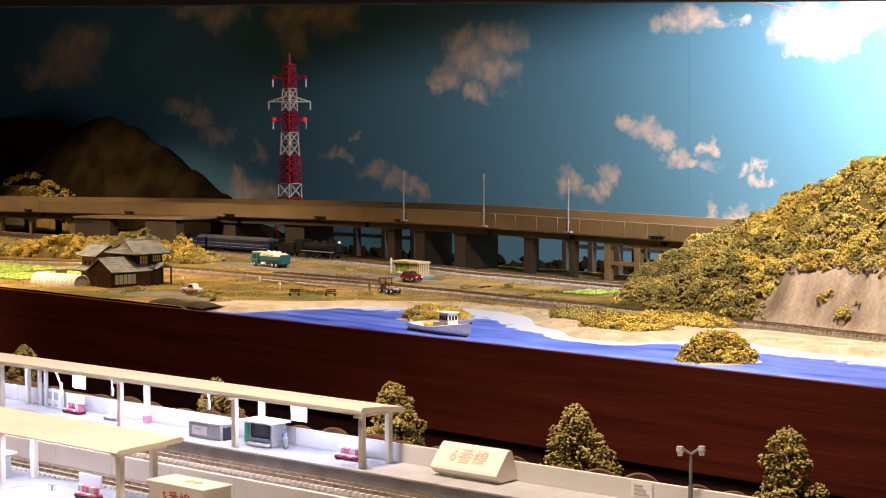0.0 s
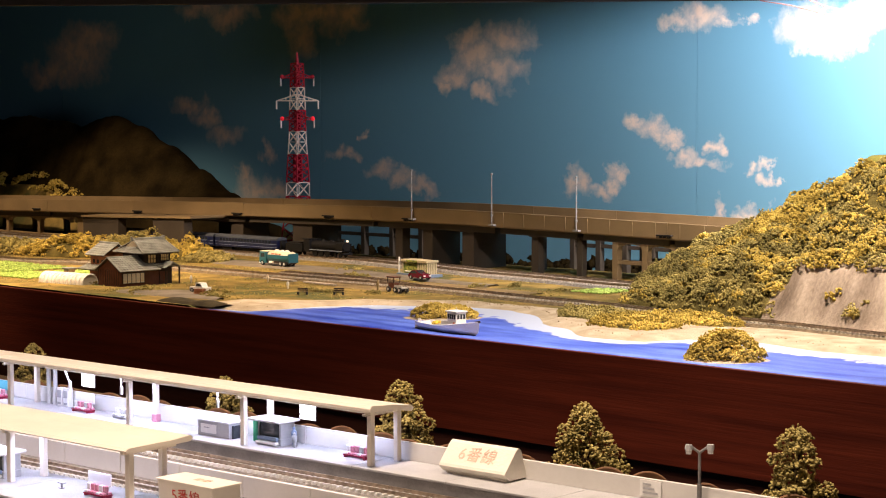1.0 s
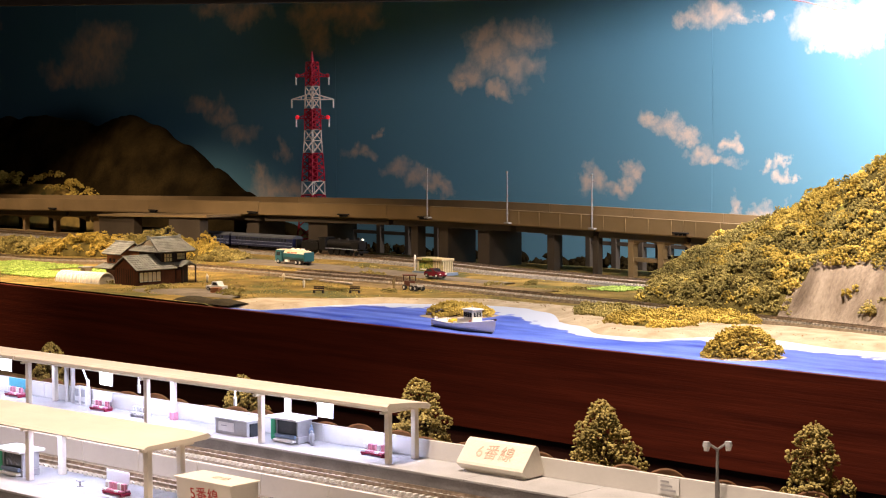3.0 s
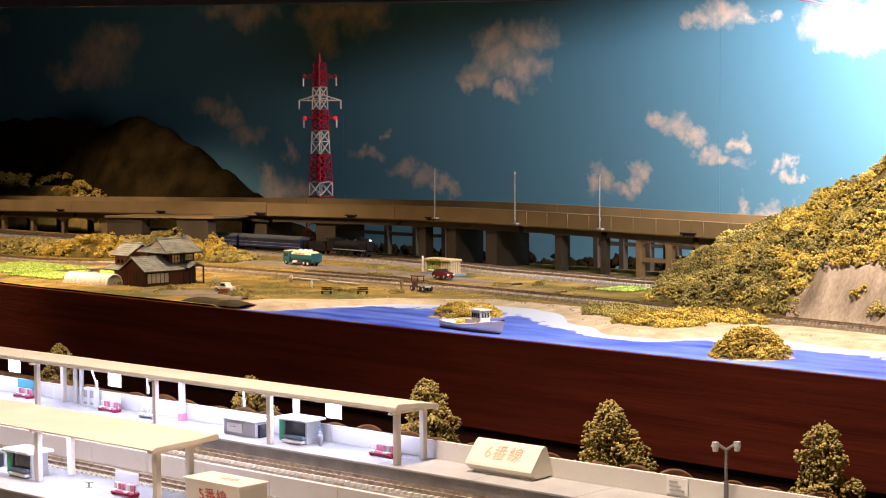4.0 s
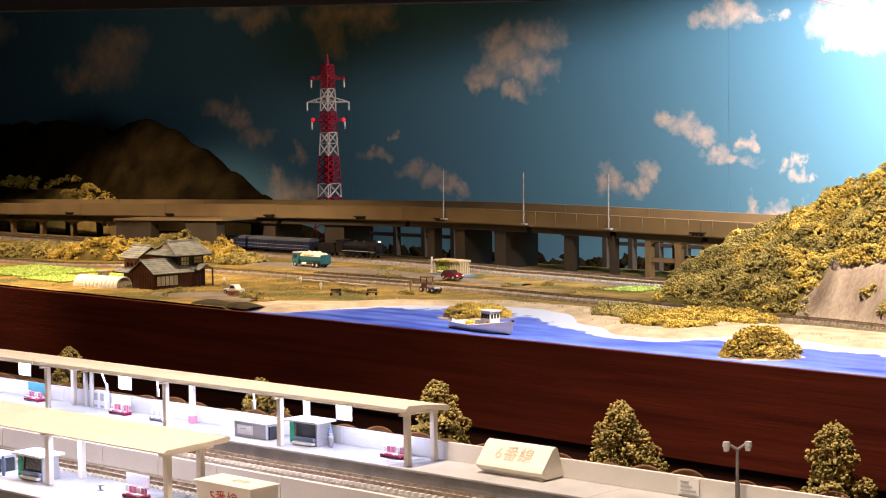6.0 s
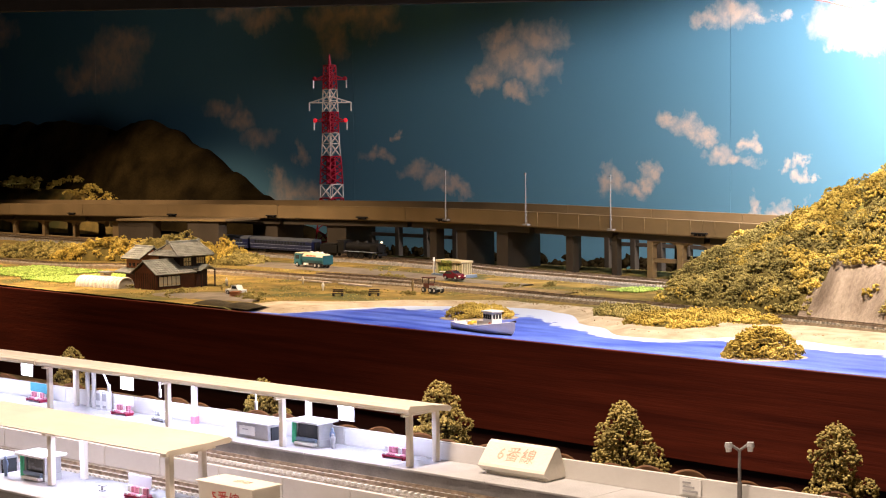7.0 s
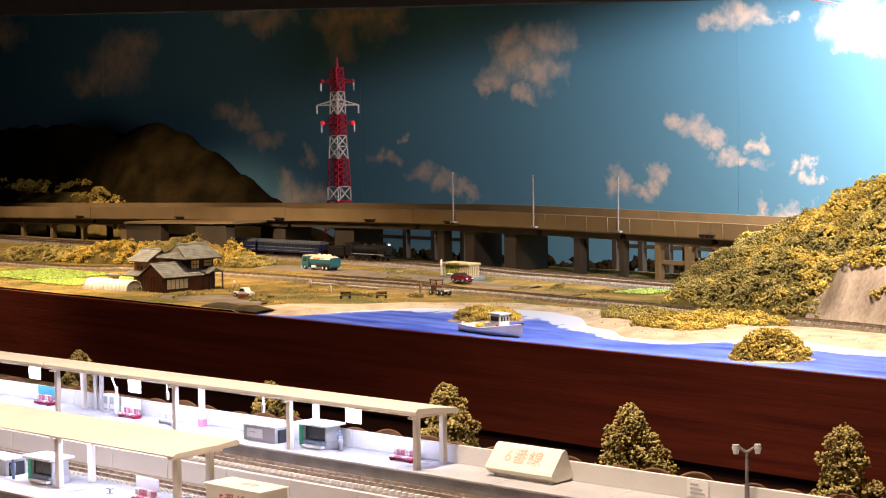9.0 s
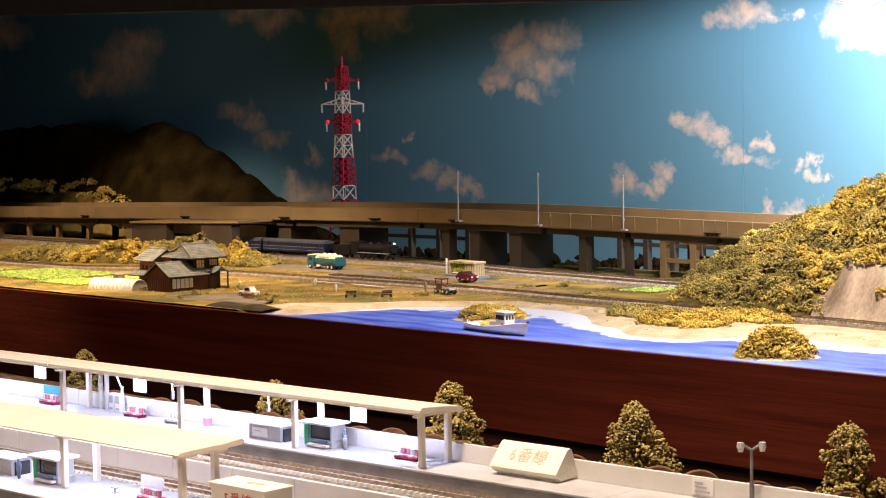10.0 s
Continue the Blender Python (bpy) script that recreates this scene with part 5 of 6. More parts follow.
for y in (ry0 - 0.003, ry1 + 0.002):
    part("ridge_end", box(mid - 0.002, mid + 0.002, y - 0.0012, y + 0.0012, rz - 0.001, rz + 0.0044, 0.0006), TILE, farm)
for ya, yb in ((ey0, ry0), (ey1, ry1)):
    part("hip", rod((ex[1], ya, ez + 0.0015), (mid, yb, rz + 0.0015), 0.0011, 6), TILE, farm)
# lean-to eave and entrance porch
tiled_slope("roof", (0.001, 0.060, 0.0205), (0.001, 0.088, 0.0205), (-0.008, 0.088, 0.0235), (-0.008, 0.060, 0.0235), farm, 4, 8)
gable_wall([(-0.026, 0), (-0.026, 0.0215), (-0.004, 0.0200), (-0.004, 0)], "y", 0.062, 0.086, DARK_TIMBER, farm)
part("door", box(-0.0038, -0.0030, 0.066, 0.078, 0.0005, 0.015), TIMBER, farm)
porch = part("porch", prism([(0.066, 0.0195), (0.079, 0.0265), (0.092, 0.0195), (0.079, 0.0240)], "x", -0.006, 0.008), TILE, farm)
for y in (0.068, 0.090):
    part("post", box(0.0055, 0.0070, y - 0.0007, y + 0.0007, 0, 0.0205), DARK_TIMBER, porch)

farm.scale = (1.0, 0.88, 1.0)

store = thing("storehouse", -1.774, 1.196, 0, label="small orange-walled storehouse with a pale tiled roof", category="house")
part("wall", box(-0.034, 0.0, 0.0, 0.036, 0, 0.018), TIMBER, store)
gable_wall([(0.0, 0.018), (0.0, 0.0325), (0.016, 0.0425), (0.032, 0.0325), (0.032, 0.018)], "x", -0.032, 0.0, EARTH_WALL, store)
tiled_slope("roof", (-0.036, -0.005, 0.0315), (0.003, -0.005, 0.0315), (0.003, 0.016, 0.0445), (-0.036, 0.016, 0.0445), store, 6, 12)
tiled_slope("roof", (-0.036, 0.037, 0.0315), (0.003, 0.037, 0.0315), (0.003, 0.016, 0.0445), (-0.036, 0.016, 0.0445), store, 6, 12)
part("ridge", box(-0.036, 0.003, 0.0147, 0.0173, 0.0443, 0.0470, 0.0005), TILE, store)
tiled_slope("roof", (-0.038, -0.014, 0.0150), (0.004, -0.014, 0.0150), (0.004, 0.001, 0.0200), (-0.038, 0.001, 0.0200), store, 4, 12)
for x in (-0.026, -0.018, -0.008):
    part("window", box(x, x + 0.004, -0.0010, -0.0002, 0.0225, 0.0265), DARK_TIMBER, store)
privy = thing("privy", -1.852, 1.196, 0, label="tiny white shed with a grey roof", category="shed")
part("wall", box(-0.005, 0.005, -0.005, 0.005, 0, 0.012, 0.0003), SHOJI, privy)
part("roof", box(-0.007, 0.007, -0.007, 0.007, 0.012, 0.0138, 0.0005), TILE, privy)

# plastic tunnel greenhouse
FILM = material("milky_film", (0.70, 0.66, 0.58), 0.35, vary=0.08, scale=60)
tunnel = thing("greenhouse_tunnel", -1.836, 1.154, 0, rz=8, label="milky white plastic tunnel greenhouse with arched ribs", category="greenhouse")
part("film", sheet(30, 14, lambda s, t: (0.076 * s, 0.0115 * math.cos(math.pi * (1 - t)), 0.0118 * math.sin(math.pi * t) ** 0.8)), FILM, tunnel)
for k in range(12):
    bm = bmesh.new()
    pts = [(0.076 * k / 11, 0.0118 * math.cos(math.pi * (1 - q / 10)), 0.0121 * math.sin(math.pi * q / 10) ** 0.8) for q in range(11)]
    for p, q in zip(pts, pts[1:]):
        rod(p, q, 0.0010, 5, bm=bm)
    part("rib", bm, WHITE, tunnel)
for x in (0.0, 0.076):
    bm = bmesh.new()
    bm.faces.new([bm.verts.new((x, 0.0112 * math.cos(math.pi * q / 10), 0.0115 * math.sin(math.pi * q / 10) ** 0.8)) for q in range(11)])
    bmesh.ops.solidify(bm, geom=bm.faces[:], thickness=0.0004)
    part("end", bm, FILM, tunnel)

# earth bank with a hedge at the layout's edge
HEDGE = material("dark_hedge", (0.040, 0.030, 0.013), 0.95, vary=0.4, scale=60, bump=0.9, bump_scale=900)
bank = part("bank", sheet(24, 8, lambda s, t: (-1.535 + 0.098 * s, 1.0965 + 0.028 * t, 0.0052 * math.sin(math.pi * t) ** 0.4 * (0.75 + 0.2 * math.sin(s * 11)) * (1 - 0.5 * abs(2 * s - 1) ** 6))), HEDGE)
tagged(bank, "dark clipped hedge on the board's edge", "hedge")

# ---- road vehicles ----
TEAL = material("teal_lorry_paint", (0.012, 0.10, 0.135), 0.35, vary=0.1, spec=0.5)
TANK_CREAM = material("cream_tank_paint", (0.72, 0.60, 0.44), 0.4, vary=0.12, spec=0.5)
TYRE = material("black_tyre", (0.02, 0.02, 0.02), 0.8, vary=0.2)
MAROON = material("maroon_car_paint", (0.12, 0.008, 0.018), 0.25, vary=0.1, spec=0.6)
ORANGE_BAND = material("orange_tank_lettering", (0.55, 0.12, 0.05), 0.5, vary=0.1)


def wheel(x, y, r, parent):
    w = part("wheel", rod((x, y - 0.0012, r), (x, y + 0.0012, r), r, 14), TYRE, parent)
    part("rim", rod((x, y - 0.0014, r), (x, y + 0.0014, r), r * 0.55, 10), GREY_PLASTIC, w)


lorry = thing("tanker_lorry", -1.812, 1.492, 0.0024, rz=-3, label="teal tanker lorry with a cream tank on the road", category="lorry")
part("chassis", box(-0.030, 0.031, -0.0055, 0.0055, 0.0036, 0.0058, 0.0003), DARK_TIMBER, lorry)
cab = part("cab", prism([(-0.0325, 0.0030), (-0.0330, 0.0100), (-0.0315, 0.0170), (-0.0300, 0.0180), (-0.0190, 0.0180), (-0.0185, 0.0030)], "y", -0.0078, 0.0078), TEAL, lorry)
part("roof_panel", box(-0.0312, -0.0190, -0.0076, 0.0076, 0.0178, 0.0190, 0.0005), TANK_CREAM, cab)
part("windscreen", box(-0.0332, -0.0322, -0.0066, 0.0066, 0.0105, 0.0160), DARK_GLASS, cab)
part("side_window", box(-0.0295, -0.0215, -0.0081, -0.0077, 0.0108, 0.0158), DARK_GLASS, cab)
part("bumper", box(-0.0342, -0.0326, -0.0076, 0.0076, 0.0022, 0.0042, 0.0003), WHITE, cab)
bm = bmesh.new()
bmesh.ops.create_cone(bm, cap_ends=True, segments=28, radius1=1, radius2=1, depth=0.0465, matrix=Matrix.Translation((0.0075, 0, 0)) @ Matrix.Rotation(radians(90), 4, "Y"))
for v in bm.verts:
    v.co.y, v.co.z = v.co.y * 0.0080, 0.0128 + v.co.z * 0.0064
bmesh.ops.bevel(bm, geom=[e for e in bm.edges if abs(e.verts[0].co.x - e.verts[1].co.x) < 1e-5], offset=0.0012, segments=2, affect="EDGES")
tank = part("tank", bm, TANK_CREAM, lorry, smooth=True)
part("skirt", prism([(-0.0060, 0.0062), (-0.0083, 0.0098), (-0.0083, 0.0145), (0.0083, 0.0145), (0.0083, 0.0098), (0.0060, 0.0062)], "x", -0.0150, 0.0300), TEAL, lorry)
part("tool_box", box(-0.0120, -0.0040, -0.0080, -0.0050, 0.0030, 0.0058, 0.0004), WHITE, lorry)
part("rear_plate", box(0.0300, 0.0322, -0.0080, 0.0080, 0.0050, 0.0170, 0.0006), TEAL, lorry)
part("walkway", box(-0.008, 0.022, -0.0018, 0.0018, 0.0190, 0.0199, 0.0003), WHITE, tank)
for x in (-0.004, 0.008, 0.018):
    part("hatch", rod((x, 0, 0.0190), (x, 0, 0.0212), 0.0022, 12), WHITE, tank)
for x in (-0.006, 0.002, 0.010):
    part("bar", box(x, x + 0.0050, -0.0080, -0.0068, 0.0152, 0.0164), ORANGE_BAND, tank)
for x in (-0.0265, 0.0130, 0.0215):
    for y in (-0.0066, 0.0066):
        wheel(x, y, 0.0034, lorry)

car = thing("hatchback_car", -1.519, 1.467, 0.0024, rz=-6, label="maroon hatchback car parked by the shelter", category="car")
profile = [(-0.0150, 0.0022), (-0.0155, 0.0055), (-0.0130, 0.0075), (-0.0090, 0.0105), (-0.0010, 0.0112), (0.0045, 0.0082), (0.0125, 0.0068), (0.0150, 0.0050), (0.0150, 0.0022)]
bm = prism(profile, "y", -0.0058, 0.0058)
bmesh.ops.bevel(bm, geom=bm.edges[:], offset=0.0006, segments=2, affect="EDGES")
part("body", bm, MAROON, car, smooth=False)
part("side_window", prism([(-0.0105, 0.0072), (-0.0085, 0.0098), (-0.0012, 0.0103), (0.0028, 0.0076)], "y", -0.0062, -0.0057), DARK_GLASS, car)
part("windscreen", prism([(0.0046, 0.0080), (0.0002, 0.0106), (0.0008, 0.0110), (0.0053, 0.0082)], "y", -0.0046, 0.0046), DARK_GLASS, car)
for y in (-0.0042, 0.0042):
    part("headlight", box(0.0146, 0.0153, y - 0.0012, y + 0.0012, 0.0042, 0.0055), WHITE, car)
for x in (-0.0095, 0.0095):
    for y in (-0.0052, 0.0052):
        wheel(x, y, 0.0025, car)

# shelter with a striped front
SHELTER = material("cream_shelter", (0.50, 0.42, 0.26), 0.6, vary=0.15)
LEAF_PRINT = material("green_shelter_print", (0.06, 0.16, 0.03), 0.6, vary=0.5, scale=300, second=(0.45, 0.45, 0.10))
shelter = thing("roadside_shelter", -1.569, 1.515, 0.0006, rz=-4, label="small cream and green roadside shelter on a dark base", category="shelter")
part("base", box(-0.030, 0.030, -0.012, 0.012, 0, 0.0035, 0.0003), BLUE_GREY, shelter)
part("back_wall", box(-0.0215, 0.0230, -0.0075, 0.0080, 0.0035, 0.0165), LEAF_PRINT, shelter)
for k in range(6):
    part("slat", box(0.0232, 0.0242, -0.0078 + 0.0028 * k, -0.0062 + 0.0028 * k, 0.0035, 0.0175), SHELTER, shelter)
for x in (0.0060, 0.0105, 0.0150, 0.0195):
    part("slat", box(x, x + 0.0022, -0.0086, -0.0076, 0.0035, 0.0175), SHELTER, shelter)
part("roof", box(-0.0235, 0.0255, -0.0105, 0.0095, 0.0178, 0.0205, 0.0006), SHELTER, shelter)
part("fascia", box(-0.0120, 0.0080, -0.0110, -0.0106, 0.0176, 0.0203), LEAF_PRINT, shelter)
part("corner_post", box(-0.0235, -0.0215, -0.0090, -0.0070, 0.0035, 0.0180), SHELTER, shelter)
part("sign_post", box(-0.0290, -0.0272, -0.0100, -0.0080, 0.0035, 0.0230, 0.0003), WHITE, shelter, "tall white post")
part("bench", box(-0.0160, 0.0020, -0.0105, -0.0080, 0.0055, 0.0068, 0.0003), WHITE, shelter)

# three-wheeled cart, benches and the pale pickup by the farm
cart = thing("motor_cart", -1.424, 1.340, 0.0012, rz=-8, label="rusty three-wheeled motor cart at the crossing", category="cart")
part("cab", box(-0.0105, 0.0, -0.004, 0.004, 0.0045, 0.0100, 0.0005), TIMBER, cart)
part("roof", box(-0.0125, 0.0020, -0.005, 0.005, 0.0158, 0.0170, 0.0003), TIMBER, cart)
for x, y in ((-0.0110, -0.0042), (0.0002, -0.0042), (-0.0110, 0.0042), (0.0002, 0.0042)):
    part("post", rod((x, y, 0.0100), (x, y, 0.0160), 0.0005, 6), DARK_TIMBER, cart)
part("bed", box(0.0005, 0.0155, -0.0040, 0.0040, 0.0045, 0.0060, 0.0003), GREY_PLASTIC, cart)
part("rail", box(0.0010, 0.0150, -0.0042, -0.0038, 0.0060, 0.0082), GREY_PLASTIC, cart)
for x in (-0.0085, 0.0045, 0.0125):
    for y in (-0.0046, 0.0046):
        wheel(x, y, 0.0030, cart)
pickup = thing("pickup_truck", -1.579, 1.188, 0.0012, rz=10, label="small white pickup parked among shrubs", category="pickup")
part("body", box(-0.012, 0.012, -0.0050, 0.0050, 0.0022, 0.0060, 0.0006), WHITE, pickup)
cab = part("cab", prism([(-0.0040, 0.0060), (-0.0025, 0.0105), (0.0045, 0.0105), (0.0070, 0.0060)], "y", -0.0046, 0.0046), WHITE, pickup)
part("side_window", prism([(-0.0022, 0.0068), (-0.0014, 0.0096), (0.0040, 0.0096), (0.0055, 0.0068)], "y", -0.0050, -0.0046), DARK_GLASS, cab)
for x in (-0.0078, 0.0078):
    for y in (-0.0044, 0.0044):
        wheel(x, y, 0.0024, pickup)
crate = thing("crate", -1.556, 1.170, 0.0012, rz=20, label="small brown wooden crate on the turf", category="crate")
for k in range(4):
    part("slat", box(-0.0055, 0.0055, -0.0040, 0.0040, 0.0016 * k, 0.0016 * k + 0.0012, 0.0002), EARTH_WALL, crate)
for x, y in ((-1.478, 1.250), (-1.448, 1.276)):
    t = thing("park_bench", x, y, 0.0008, rz=42, label="dark slatted bench facing the beach", category="bench", group="beach benches")
    for q in range(3):
        part("slat", box(-0.0085, 0.0085, -0.0030 + 0.0021 * q, -0.0014 + 0.0021 * q, 0.0034, 0.0041), DARK_TIMBER, t)
    for q in range(2):
        part("backrest", box(-0.0085, 0.0085, 0.0034, 0.0040, 0.0050 + 0.0022 * q, 0.0066 + 0.0022 * q), DARK_TIMBER, t)
    t.scale = (0.68, 0.8, 0.8)
    for sx in (-0.0070, 0.0070):
        part("leg", box(sx - 0.0014, sx + 0.0014, -0.0030, 0.0040, 0, 0.0034), TYRE, t)
for x, y, z, tone, lab in ((-1.445, 1.331, 0.0012, DIRT, "brown model figurine at the crossing"), (-1.545, 1.285, 0.0008, WHITE, "pale model figurine on the turf"), (-1.63, 1.325, 0.0008, SHOJI, "pale model figurine near the track"), (-1.682, 1.252, 0.0012, WHITE, "pale model figurine at the farmhouse door"), (-1.604, 1.208, 0.0008, HEDGE, "dark model figurine behind the pickup")):
    figurine(pose(x, y, z), tone, lab, 0.0135 if tone is DIRT else 0.0095)
for k, (x, y, rz) in enumerate(((-1.565, 1.350, -5), (-1.640, 1.352, -3))):
    plank = part("plank", box(-0.030, 0.030, -0.0030, 0.0030, 0, 0.0016, 0.0003), SLEEPER)
    plank.matrix_world = pose(x, y, 0.0012, 0, 0, rz)
    tagged(plank, "pale weathered plank beside the track", "plank")

# ---- the fishing boat ----
HULL = material("white_hull_paint", (0.76, 0.75, 0.74), 0.4, vary=0.1, scale=60)
YELLOW = material("yellow_net", (0.62, 0.42, 0.05), 0.8, vary=0.3, scale=300)
boat = thing("fishing_boat", -1.122, 1.121, -0.0022, rz=-9, label="white model fishing boat with a wheelhouse on blue water", category="boat")


def hull_point(s, t):
    """s along the keel from stern to bow, t round the section from port to starboard."""
    beam = 0.0105 * (1 - max(0.0, (s - 0.55) / 0.45) ** 2.2) * (0.86 + 0.14 * min(1, s / 0.2))
    sheer = 0.0054 + 0.0018 * (1 - s) ** 2 + 0.0140 * max(0.0, s - 0.32) ** 1.6
    a = math.pi * t
    return (-0.045 + 0.084 * s + 0.009 * max(0, s - 0.8) / 0.2 * abs(math.cos(a)) * 1.0, -beam * math.cos(a), sheer * (1 - math.sin(a) ** 0.7 * 1.02))


part("hull", sheet(30, 14, hull_point), HULL, boat)
part("deck", sheet(30, 4, lambda s, t: (lambda p, q: (p[0] * 0.99, p[1] * 0.97 * (1 - 2 * t), p[2] - 0.0022))(hull_point(s, 1.0), 0)), SIGN_WHITE, boat)
part("transom", prism([(-0.0090, 0.0), (-0.0092, 0.0070), (0.0092, 0.0070), (0.0090, 0.0)], "x", -0.0455, -0.0442), HULL, boat)
for side in (0.0, 1.0):
    bm = bmesh.new()
    pts = [hull_point(k / 24, side) for k in range(25)]
    for p, q in zip(pts, pts[1:]):
        rod(p, q, 0.0006, 5, bm=bm)
    part("gunwale", bm, HULL, boat)
part("keel_band", sheet(30, 2, lambda s, t: (lambda p: (p[0], p[1] * 1.02, 0.0004 + 0.0012 * t))(hull_point(s * 0.97, 0.0))), BLACK, boat, "dark waterline band")
house = part("wheelhouse", box(0.004, 0.0190, -0.0058, 0.0058, 0.0034, 0.0200, 0.0006), HULL, boat)
part("roof", box(0.0025, 0.0205, -0.0070, 0.0070, 0.0200, 0.0214, 0.0005), HULL, house)
for k in range(4):
    part("window", box(0.0055 + 0.0033 * k, 0.0079 + 0.0033 * k, -0.0063, -0.0057, 0.0138, 0.0182), DARK_GLASS, house)
for k in range(3):
    part("window", box(0.0188, 0.0194, -0.0046 + 0.0034 * k, -0.0022 + 0.0034 * k, 0.0138, 0.0182), DARK_GLASS, house)
part("lifebuoy", rod((0.0155, -0.0064, 0.0090), (0.0155, -0.0058, 0.0090), 0.0020, 12), ORANGE_BAND, house)
part("cabin", box(-0.0080, 0.0038, -0.0048, 0.0048, 0.0034, 0.0112, 0.0006), HULL, boat)
part("hatch", box(-0.0160, -0.0100, -0.0040, 0.0040, 0.0034, 0.0070, 0.0005), GREY_PLASTIC, boat)
clumps("net", [(-0.026 + 0.0016 * k, 0.003 * math.sin(k * 2.1), 0.0068, 0.0026) for k in range(8)], YELLOW, boat, seed=11, label="yellow fishing net heap")
part("bow_rail", rod((0.041, 0.0, 0.0122), (0.0485, 0.0, 0.0136), 0.0010, 6), DARK_TIMBER, boat)
part("mast", rod((0.0110, 0, 0.0214), (0.0110, 0, 0.0245), 0.0004, 6), GREY_PLASTIC, boat)
for x in (-0.040, -0.043):
    part("stern_post", rod((x, -0.006, 0.0060), (x, -0.006, 0.0100), 0.0006, 6), HULL, boat)

boat.scale = (0.93, 0.93, 0.95)

# ---- the train ----
NAVY = material("navy_coach_paint", (0.007, 0.012, 0.052), 0.3, vary=0.1, spec=0.5)
ROOF_GREY = material("grey_coach_roof", (0.075, 0.085, 0.105), 0.5, vary=0.15)
STRIPE = material("white_stripe", (0.26, 0.30, 0.40), 0.4, vary=0.05)
LOCO_BLACK = material("black_loco_paint", (0.008, 0.008, 0.009), 0.55, vary=0.2, spec=0.2)


def on_track(x, length):
    a, b = main_line(x - length / 2), main_line(x + length / 2)
    return pose(x, (a + b) / 2, 0.0064, 0, 0, math.degrees(math.atan2(b - a, length)))


coach = thing("railway_coach", 0, 0, 0, label="navy blue sleeping coach with two white stripes and a grey roof", category="coach", group="train coaches")
L = 0.0715
part("body", box(-L, L, -0.0093, 0.0093, 0.0050, 0.0185, 0.0006), NAVY, coach)
part("roof", prism([(-0.0093, 0.0185), (-0.0088, 0.0205), (-0.0060, 0.0222), (0.0, 0.0230), (0.0060, 0.0222), (0.0088, 0.0205), (0.0093, 0.0185)], "x", -L, L), ROOF_GREY, coach)
for z in (0.0078, 0.0122):
    for y in (-0.0095, 0.0095):
        part("stripe", box(-L + 0.001, L - 0.001, y - 0.00025, y + 0.00025, z, z + 0.0005), STRIPE, coach)
for k in range(17):
    for y in (-0.0095, 0.0095):
        part("window", box(-0.0595 + 0.0070 * k, -0.0549 + 0.0070 * k, y - 0.0002, y + 0.0002, 0.0138, 0.0176), DARK_GLASS, coach)
for x in (-0.046, 0.046):
    bogie = part("bogie", box(x - 0.0105, x + 0.0105, -0.0065, 0.0065, 0.0010, 0.0046, 0.0006), LOCO_BLACK, coach)
    for dx in (-0.0065, 0.0065):
        for y in (-0.0050, 0.0050):
            part("wheel", rod((x + dx, y - 0.0008, 0.0024), (x + dx, y + 0.0008, 0.0024), 0.0024, 12), RAIL, bogie)
part("underframe", box(-0.030, 0.030, -0.0060, 0.0060, 0.0022, 0.0050, 0.0004), LOCO_BLACK, coach)
part("gangway", box(L, L + 0.0036, -0.0042, 0.0042, 0.0050, 0.0180, 0.0004), LOCO_BLACK, coach)
TAIL = -2.317
coach.matrix_world = on_track(TAIL, 0.09)
copy_thing(coach, on_track(TAIL + 0.1475, 0.09))
copy_thing(coach, on_track(TAIL + 0.295, 0.09))
loco = thing("steam_locomotive", 0, 0, 0, label="black steam locomotive with tender at the train's head", category="locomotive")
part("tender", box(-0.060, -0.024, -0.0088, 0.0088, 0.0050, 0.0165, 0.0006), LOCO_BLACK, loco)
part("coal", box(-0.056, -0.030, -0.0070, 0.0070, 0.0165, 0.0185, 0.0015), BLACK, loco)
cab = part("cab", box(-0.0215, -0.0080, -0.0088, 0.0088, 0.0060, 0.0225, 0.0006), LOCO_BLACK, loco)
part("roof", box(-0.0235, -0.0070, -0.0095, 0.0095, 0.0225, 0.0238, 0.0006), LOCO_BLACK, cab)
boiler = part("boiler", rod((-0.0085, 0, 0.0150), (0.060, 0, 0.0150), 0.0066, 20), LOCO_BLACK, loco, smooth=False)
part("chimney", rod((0.052, 0, 0.0205), (0.052, 0, 0.0255), 0.0019, 12, 0.0023), LOCO_BLACK, boiler)
for x in (0.012, 0.030):
    part("dome", rod((x, 0, 0.0200), (x, 0, 0.0235), 0.0036, 14, 0.0024), LOCO_BLACK, boiler)
part("running_board", box(-0.008, 0.060, -0.0090, 0.0090, 0.0086, 0.0096, 0.0002), LOCO_BLACK, loco)
part("board_stripe", box(-0.008, 0.060, -0.0093, -0.0091, 0.0087, 0.0095), STRIPE, loco)
for y in (-0.0082, 0.0082):
    part("smoke_deflector", box(0.046, 0.060, y - 0.0003, y + 0.0003, 0.0096, 0.0190), LOCO_BLACK, loco)
part("headlamp", rod((0.0595, 0, 0.0228), (0.0620, 0, 0.0228), 0.0012, 10), glow("warm_headlamp", (1.0, 0.85, 0.6), 1.5), loco)
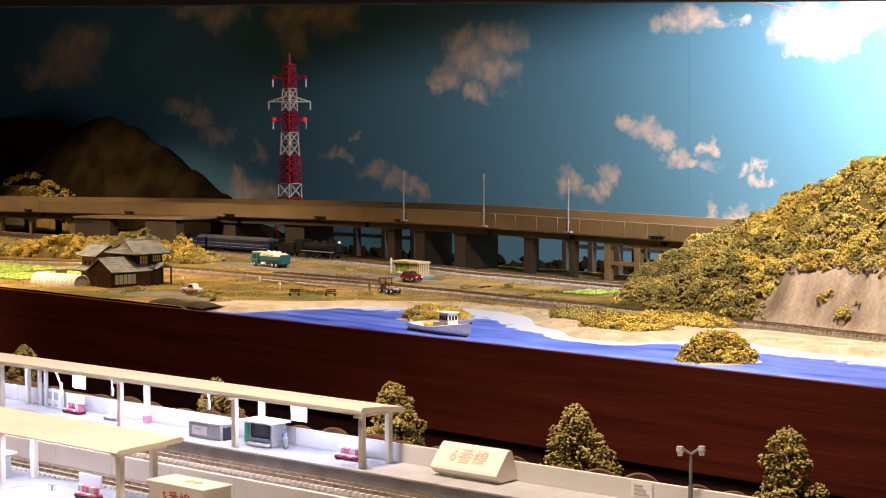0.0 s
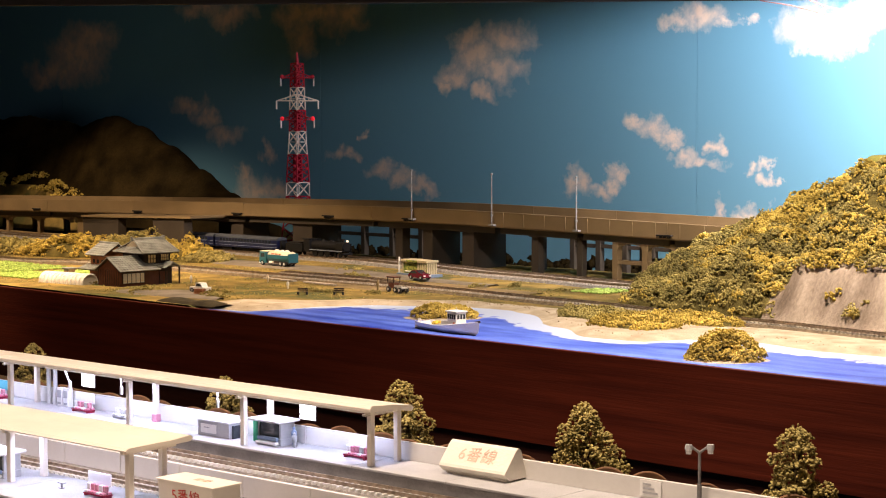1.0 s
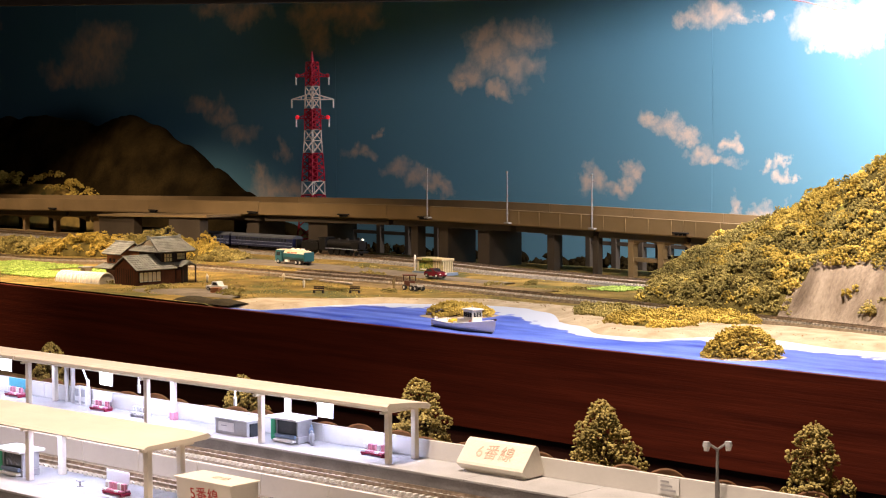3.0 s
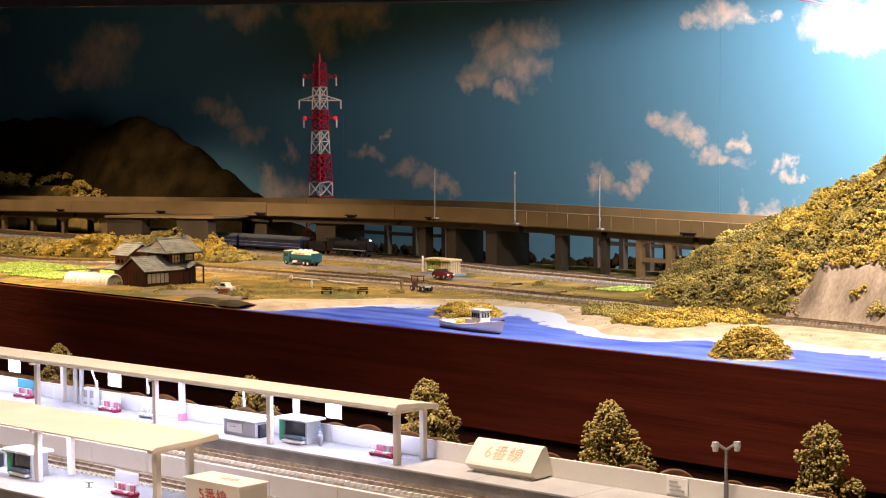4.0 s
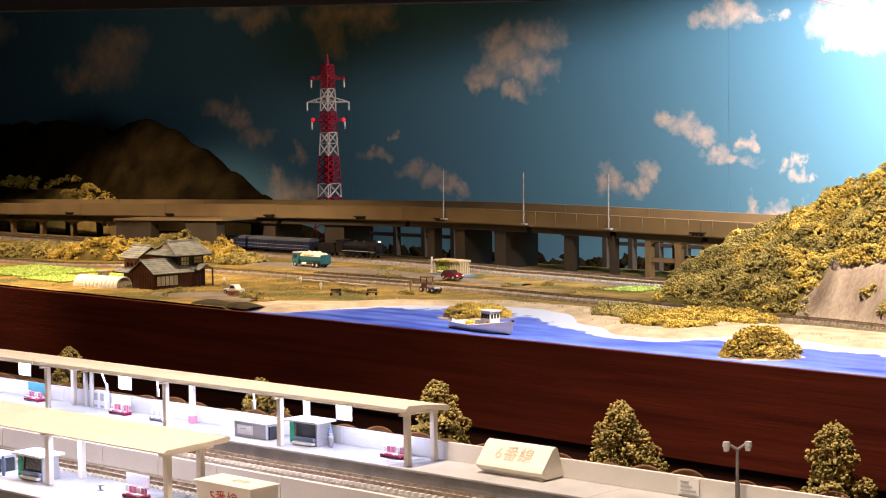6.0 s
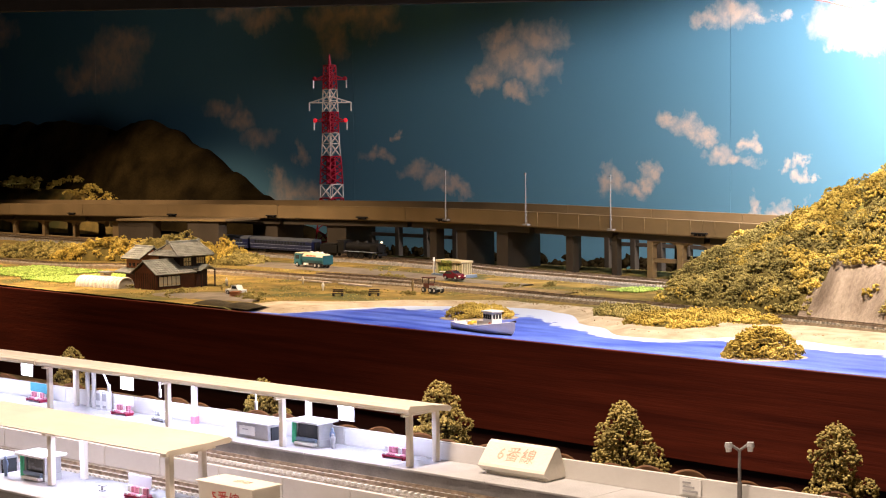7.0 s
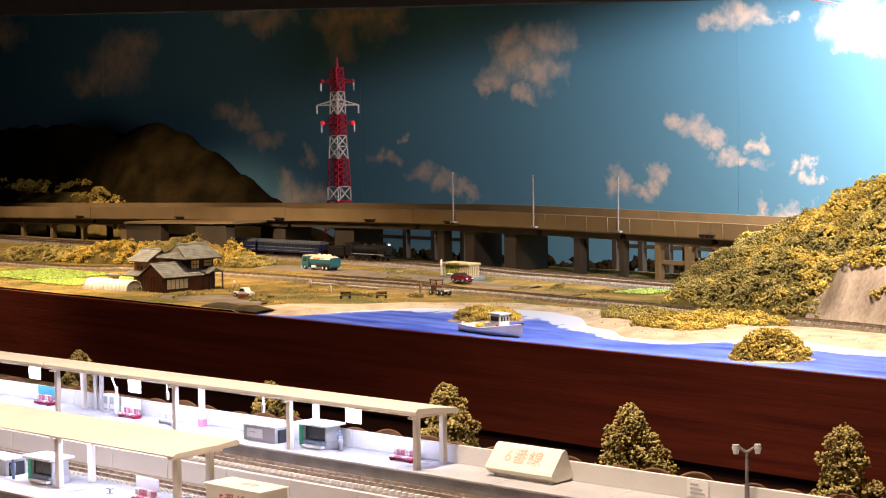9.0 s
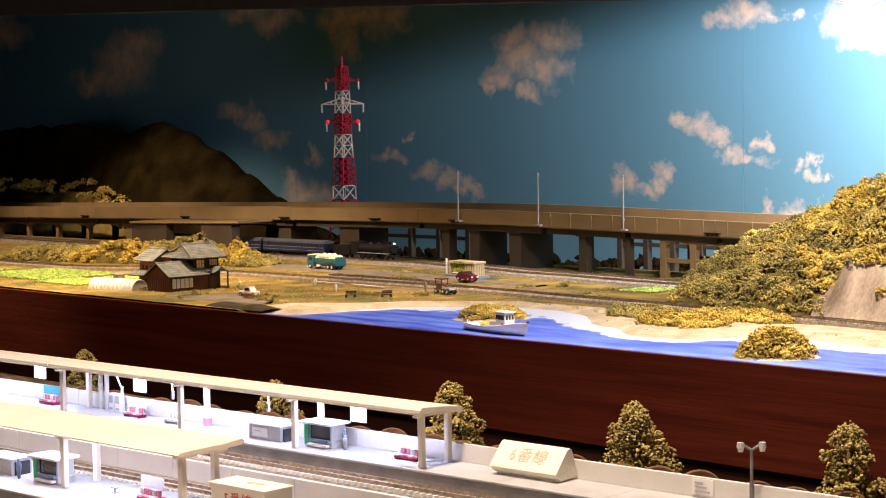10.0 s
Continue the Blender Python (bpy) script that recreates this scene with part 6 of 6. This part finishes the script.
part("buffer_beam", box(0.060, 0.0625, -0.0085, 0.0085, 0.0040, 0.0072, 0.0003), LOCO_BLACK, loco)
for x in (0.000, 0.0125, 0.025):
    for y in (-0.0052, 0.0052):
        part("driving_wheel", rod((x, y - 0.0009, 0.0056), (x, y + 0.0009, 0.0056), 0.0056, 18), LOCO_BLACK, loco)
for x in (-0.053, -0.044, -0.035, 0.042, 0.052):
    for y in (-0.0052, 0.0052):
        part("wheel", rod((x, y - 0.0008, 0.0028), (x, y + 0.0008, 0.0028), 0.0028, 12), LOCO_BLACK, loco)
loco.matrix_world = on_track(TAIL + 0.445, 0.10)

# ---- thin wires in front of the sky ----
COPPER = material("reddish_wire", (0.20, 0.06, 0.04), 0.5, vary=0.2)
for low in ([(-1.215, 0.60), (-1.205, 0.36), (-1.198, 0.327), (-1.156, 0.3195), (-1.096, 0.304), (-1.047, 0.303), (-1.034, 0.308), (-0.99, 0.34), (-0.98, 0.60)],
            [(-1.165, 0.60), (-1.150, 0.345), (-1.133, 0.3246), (-1.108, 0.3150), (-1.082, 0.3095), (-1.040, 0.3090), (-1.0, 0.320), (-0.96, 0.36), (-0.95, 0.60)]):
    bm = bmesh.new()
    pts = [(x, 1.70, z) for x, z in low]
    for p, q in zip(pts, pts[1:]):
        rod(p, q, 0.0006, 5, bm=bm)
    wire = part("wire", bm, COPPER)
    tagged(wire, "thin reddish wire slung in front of the sky board", "wire")

# ---- the dark exhibition room ----
for name, b, lab in (("floor", (-6, 4, -3.5, 3.0, -1.0, -0.95), "dark exhibition room floor"), ("ceiling", (-6, 4, -3.5, 3.0, 2.2, 2.25), "dark exhibition room ceiling"),
                     ("wall_south", (-6, 4, -3.55, -3.5, -0.95, 2.2), "dark room wall behind the viewer"), ("wall_north", (-6, 4, 3.0, 3.05, -0.95, 2.2), "dark room wall behind the sky board"),
                     ("wall_west", (-6.05, -6, -3.5, 3.0, -0.95, 2.2), "dark room wall"), ("wall_east", (4, 4.05, -3.5, 3.0, -0.95, 2.2), "dark room wall")):
    tagged(part(name, box(*b), BLACK), lab, name.split("_")[0], kind="structure")
